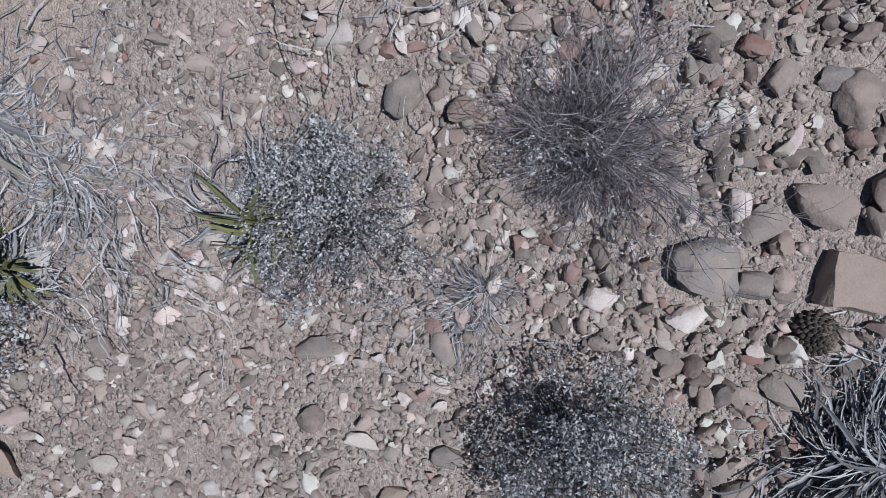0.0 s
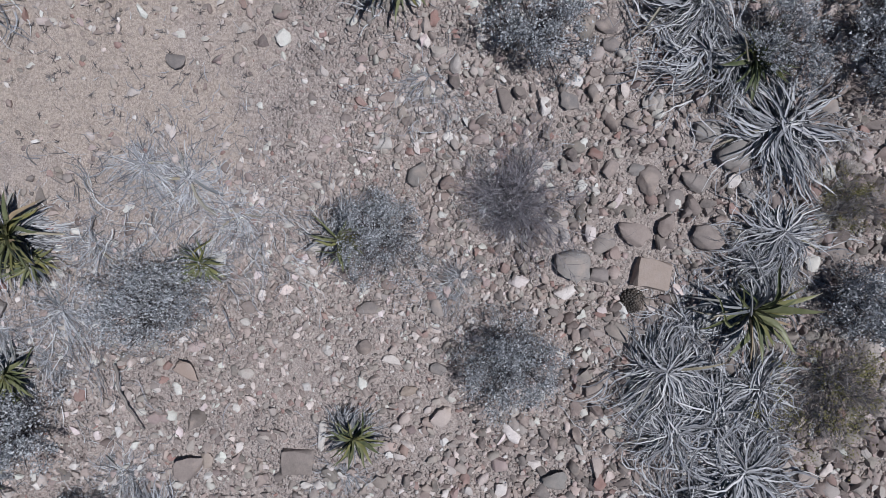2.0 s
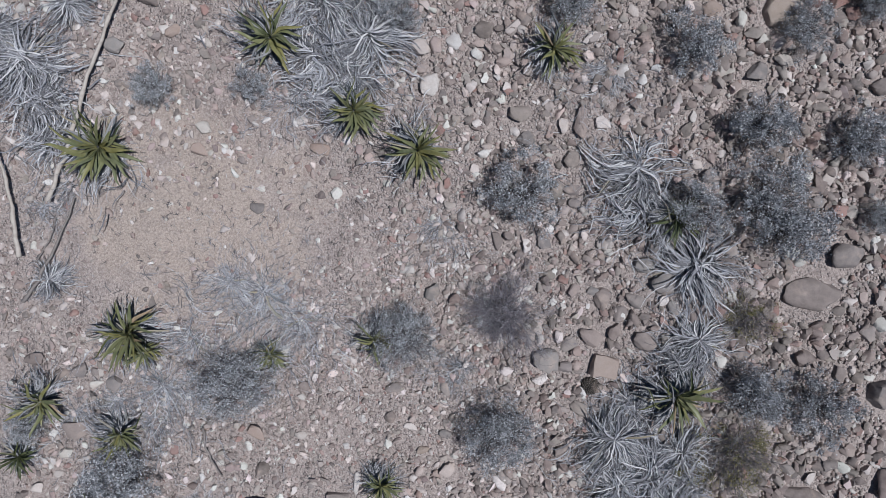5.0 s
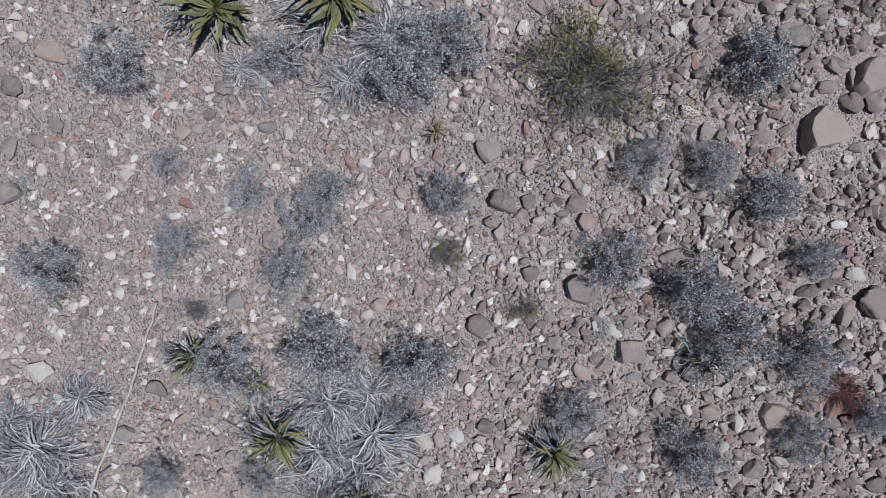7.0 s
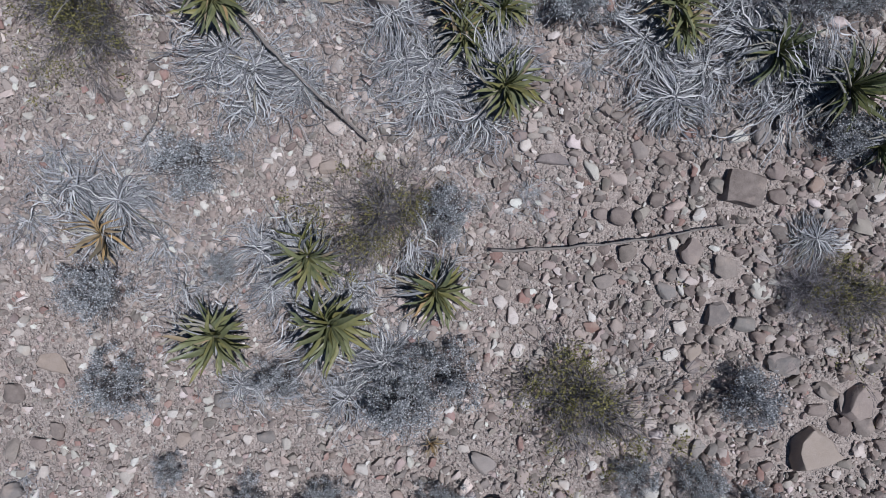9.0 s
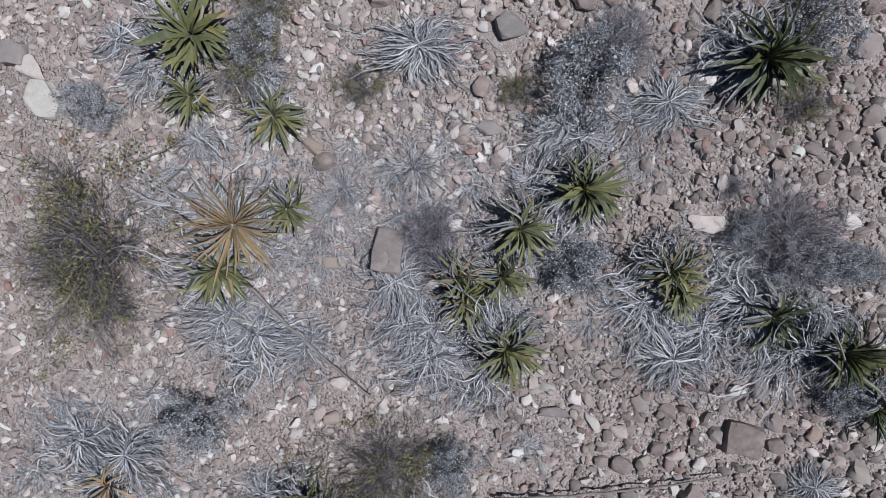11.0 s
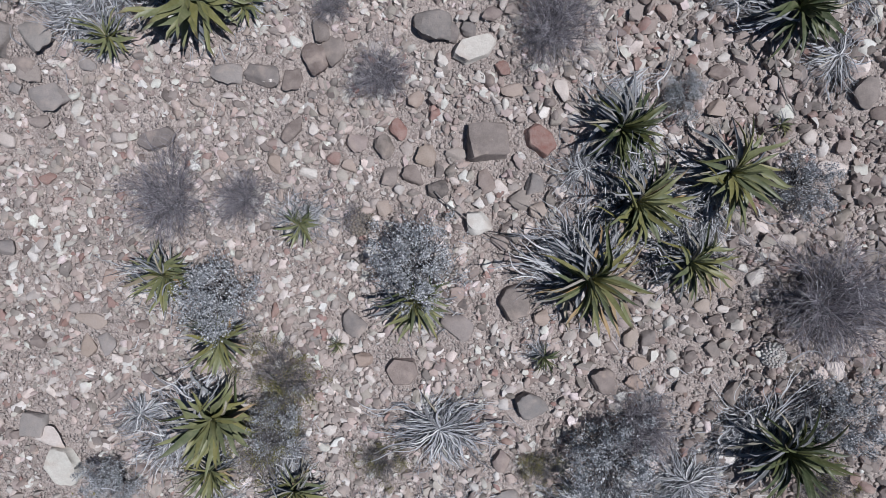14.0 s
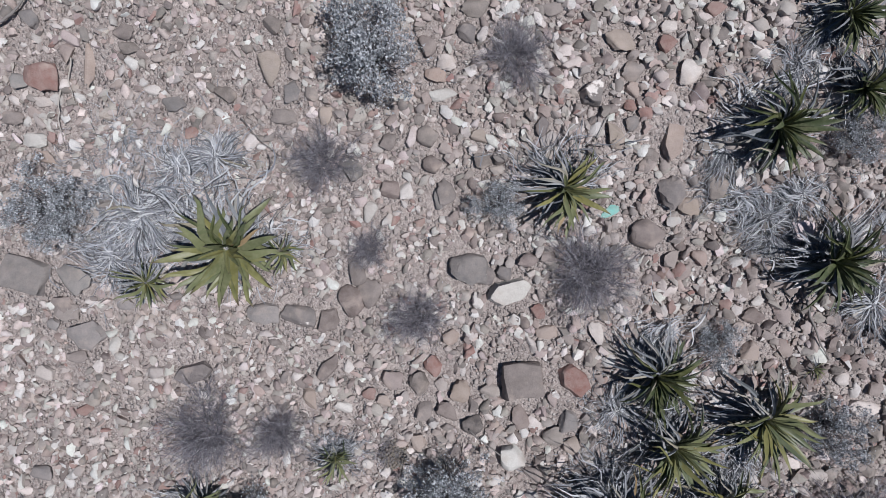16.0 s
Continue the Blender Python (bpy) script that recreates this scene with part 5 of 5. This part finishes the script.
stick(-1.163, 6.344, -0.452, 5.664, thick=0.011, lift=0.05)
stick(0.231, 5.060, 1.541, 5.212, thick=0.009, lift=0.05)
stick(-0.213, 0.625, -0.278, 0.298, thick=0.0018, lift=0.05, pale=True)
stick(-0.399, 0.632, -0.315, 0.363, thick=0.0022, lift=0.05)
stick(-1.756, 5.658, -1.613, 5.984, thick=0.004, lift=0.03)
stick(-1.448, 6.061, -1.310, 6.241, thick=0.005, lift=0.05)
stick(-1.729, 6.967, -1.442, 7.095, thick=0.006, lift=0.04)
stick(-1.549, 6.865, -1.384, 7.034, thick=0.005, lift=0.04)
stick(1.716, 7.588, 2.043, 7.799, thick=0.005, lift=0.10)
stick(1.739, 7.857, 1.906, 7.729, thick=0.003, lift=0.10, pale=True)
stick(1.528, 6.402, 1.831, 6.419, thick=0.005, lift=0.05, pale=True)
stick(1.397, 9.458, 1.540, 9.103, thick=0.007, lift=0.03)
stick(0.922, 8.277, 0.573, 8.407, thick=0.004, lift=0.06)
stick(-2.445, 10.662, -2.294, 10.792, thick=0.008, lift=0.03)
stick(-1.306, 10.252, -1.067, 10.041, thick=0.0025, lift=0.03)
stick(-0.217, 8.732, 0.416, 8.356, thick=0.004, lift=0.04)
stick(-2.169, 10.383, -2.169, 10.107, thick=0.003, lift=0.02, pale=True)
stick(-2.104, 10.525, -2.116, 10.326, thick=0.0035, lift=0.02, pale=True)
stick(0.412, 10.238, 0.243, 9.695, thick=0.002, lift=0.03, pale=True)


# ---- mound cacti, and a dark mound built like one ----
KNOBBY = stone_material("dry_cactus_skin", ((0.0, (0.19, 0.165, 0.14)), (1.0, (0.22, 0.19, 0.16))), dust=0.1)
DARKSKIN = stone_material("dark_mound_skin", ((0.0, (0.022, 0.02, 0.018)), (1.0, (0.03, 0.027, 0.024))), dust=0.0)
dome_cactus(-0.592, 8.601, 0.082, KNOBBY, "dry greyish brown mound cactus with spiralling knobs")
BLEACHED = stone_material("bleached_cactus_skin", ((0.0, (0.5, 0.49, 0.48)), (1.0, (0.6, 0.59, 0.58))), dust=0.1)
dome_cactus(1.517, 7.921, 0.070, BLEACHED, "round bleached whitish cactus ball with knobs", 0.8)
# dark round thing of unclear kind, given the cactus shape
dome_cactus(0.976, -0.245, 0.064, DARKSKIN, "dark round mound with knobs in a hollow of soil", 0.7)


# ---- gravel: what nobody could count ----
def stony(x, y):
    """How thickly stones lie (0 bare soil, 1 packed) and how large they run."""
    d = 0.72 + 0.3 * noise.noise(Vector((x * 0.9, y * 0.9, 3)))
    d += 0.25 * min(max((x - 0.2) / 1.5, -0.6), 1)
    d += 0.25 * min(max((y - 7) / 2, 0), 1)
    d -= 0.38 * min(max((x - 0.3) / 0.8, 0), 1) * math.exp(-((y - 7.0) / 1.5) ** 2)
    sand = math.exp(-(((x + 1.7) / 0.9) ** 2 + ((y - 0.75) / 0.5) ** 2))
    return max(0.06, min(1.0, d - 0.85 * sand))


def covered(x, y):
    """Whether one of the larger stones already lies there."""
    i, j = int(x // 0.25), int(y // 0.25)
    return any((x - a) ** 2 + (y - b) ** 2 < r * r for u in (i - 1, i, i + 1) for v in (j - 1, j, j + 1) for a, b, r in PLACED.get((u, v), ()))


def scatter(name, templates, count, lo, hi, power, label, mat, side, sunk=0.25, sharp=True, seed=3):
    g, jolt = random.Random(seed), np.random.RandomState(seed)
    vs, fs, base = [], [], 0
    made = 0
    while made < count:
        x, y = g.uniform(-3.05, 3.0), g.uniform(-1.8, 11.1)
        if abs(x + 0.15) > 3.1 - 0.07 * max(y, 0) or g.random() > stony(x, y) or not side(x, y, g) or covered(x, y):
            continue
        big = 0.8 + 0.35 * min(max((x + 1) / 3, 0), 1)
        s = min(lo * (hi / lo) ** (g.random() ** power) * big, hi * 1.1)
        v, f = g.choice(BROAD if templates is BROAD else NEAR if s > 0.048 else GRIT if s < 0.036 and templates is SMALL else templates)
        sx, sy, sz = s, s * g.uniform(0.55, 0.95), s * g.uniform(0.4, 0.72) * (0.75 if templates is BROAD else 1)
        m = (Matrix.Translation((x, y, height(x, y) + sz * (0.5 - sunk))) @ Euler((g.gauss(0, 0.22), g.gauss(0, 0.22), g.uniform(0, 6.28))).to_matrix().to_4x4()
             @ Matrix.Diagonal((sx / 2, sy / 2, sz / 2, 1)))
        a = np.array(m)
        own = v * (1 + jolt.uniform(-0.17, 0.17, v.shape)) if templates is not BROAD else v.copy()
        own[:, 0] += own[:, 1] * jolt.uniform(-0.4, 0.4)
        vs.append(own @ a[:3, :3].T + a[:3, 3])
        fs.append(np.array(f) + base)
        base += len(v)
        made += 1
    vs, fs = np.concatenate(vs), np.concatenate(fs)
    me = bpy.data.meshes.new(name)
    me.vertices.add(len(vs))
    me.vertices.foreach_set("co", vs.astype(np.float32).ravel())
    me.loops.add(fs.size)
    me.loops.foreach_set("vertex_index", fs.astype(np.int32).ravel())
    me.polygons.add(len(fs))
    me.polygons.foreach_set("loop_start", np.arange(0, fs.size, 3, dtype=np.int32))
    me.update(calc_edges=True)
    me.materials.append(mat)
    if sharp:
        me.shade_smooth()
        me.set_sharp_from_angle(angle=radians(46))
    tagged(new(name, me), label, "gravel", kind="stuff")


def start_patch(x, y, g):
    return -1.3 < x < 1.4 and -0.85 < y < 0.95


def left_bank(x, y, g):
    return g.gauss(x, 0.5) < 0.35 + 0.25 * max(0, y - 7)


def left_rest(x, y, g):
    return left_bank(x, y, g) and not start_patch(x, y, g)


def right_rest(x, y, g):
    return not left_bank(x, y, g) and not start_patch(x, y, g)


def left_start(x, y, g):
    return start_patch(x, y, g) and left_bank(x, y, g)


def right_start(x, y, g):
    return start_patch(x, y, g) and not left_bank(x, y, g)


def upper_left(x, y, g):
    return y > 6.8 and left_bank(x + 0.4, y, g)


def anywhere(x, y, g):
    return g.random() < 1 - 0.75 * math.exp(-(((x + 1.7) / 0.8) ** 2 + ((y - 0.75) / 0.45) ** 2))


scatter("flat_cobbles", BROAD, 1150, 0.06, 0.125, 1.5, "broad flat grey and pinkish stones bedded flush in soil", PEBBLE, anywhere, sunk=0.42, seed=41)
scatter("cobbles", SMALL, 19500, 0.028, 0.085, 1.25, "mixed grey, pinkish and white pebbles bedded in soil", PEBBLE, left_rest, sunk=0.38)
scatter("near_cobbles", NEAR, 3000, 0.017, 0.065, 1.4, "mixed grey, pinkish and white pebbles bedded in soil", PEBBLE, left_start, sunk=0.38, seed=31)
scatter("pale_cobbles", SMALL, 3600, 0.03, 0.075, 1.2, "pale pinkish and white pebbles bedded in soil", PALEPEBBLE, upper_left, sunk=0.36, seed=21)
scatter("brown_cobbles", SMALL, 13500, 0.024, 0.085, 1.8, "brown and grey cobbles bedded in soil", BROWNPEBBLE, right_rest, sunk=0.36, seed=4)
scatter("near_brown_cobbles", NEAR, 900, 0.024, 0.085, 1.5, "brown and grey cobbles bedded in soil", BROWNPEBBLE, right_start, seed=32)
scatter("grit", GRIT, 9500, 0.012, 0.032, 1.0, "fine mixed stone chips over the soil", PEBBLE, left_bank, sunk=0.2, sharp=False, seed=9)
scatter("brown_grit", GRIT, 6500, 0.012, 0.032, 1.0, "fine brown stone chips over the soil", PEBBLE, right_rest, sunk=0.2, sharp=False, seed=10)
scatter("fine_grit", GRIT, 4500, 0.005, 0.016, 1.0, "tiny mixed stone chips over the soil", PEBBLE, start_patch, sunk=0.15, sharp=False, seed=12)
scatter("soil_clods", GRIT, 16000, 0.012, 0.034, 1.0, "small crumbs of pinkish tan soil over the ground", CLOD, anywhere, sunk=0.3, sharp=False, seed=14)


def loose_fibres():
    """Fine grey shreds of leaf lying round the rosettes and heaps."""
    g = random.Random(15)
    area = [r * r for x, y, r in HEAPS]

    def shred(g):
        x, y, r = g.choices(HEAPS, area)[0]
        a, d = g.uniform(0, 6.28), r * abs(g.gauss(0.35, 0.6))
        x, y = x + math.cos(a) * d, y + math.sin(a) * d
        h, long, z = a + g.gauss(0, 0.7), g.uniform(0.03, 0.11), height(x, y) + g.uniform(0.003, 0.02)
        s = Vector((math.cos(h), math.sin(h), 0)) * long
        q = Vector((-s.y, s.x, 0)) * g.gauss(0, 0.15)
        p = Vector((x, y, z))
        return [p, p + s * 0.5 + q, p + s + Vector((0, 0, g.uniform(-0.003, 0.01)))], g.uniform(0.0012, 0.0026)

    v, f = ribbons(g, 30000, shred, 1)
    tagged(new("loose_leaf_fibres", link_mesh("loose_leaf_fibres", v, f, STRAW)), "fine grey leaf shreds strewn round dead plants", "leaf litter", kind="stuff")


loose_fibres()


def seedlings():
    """Tiny dry tufts dotted over the sandy pan."""
    g = random.Random(8)
    spots = [(g.gauss(-1.6, 0.5), g.gauss(0.85, 0.35)) for _ in range(150)] + [(g.uniform(-2.6, 2.4), g.uniform(-1.5, 10.6)) for _ in range(130)]
    plan = iter([s for s in spots for _ in range(9)])

    def blade(g):
        x, y = next(plan)
        a, long = g.uniform(0, 6.28), g.uniform(0.012, 0.032)
        p = Vector((x, y, height(x, y)))
        d = Vector((math.cos(a), math.sin(a), g.uniform(0.2, 1.0)))
        return [p, p + d * long * 0.5, p + d * long + Vector((0, 0, -0.004))], 0.0016

    v, f = ribbons(g, len(spots) * 9, blade, 1)
    tagged(new("dry_seedlings", link_mesh("dry_seedlings", v, f, TWIG)), "tiny dry tufts dotted over bare sandy soil", "seedlings", kind="stuff")


seedlings()
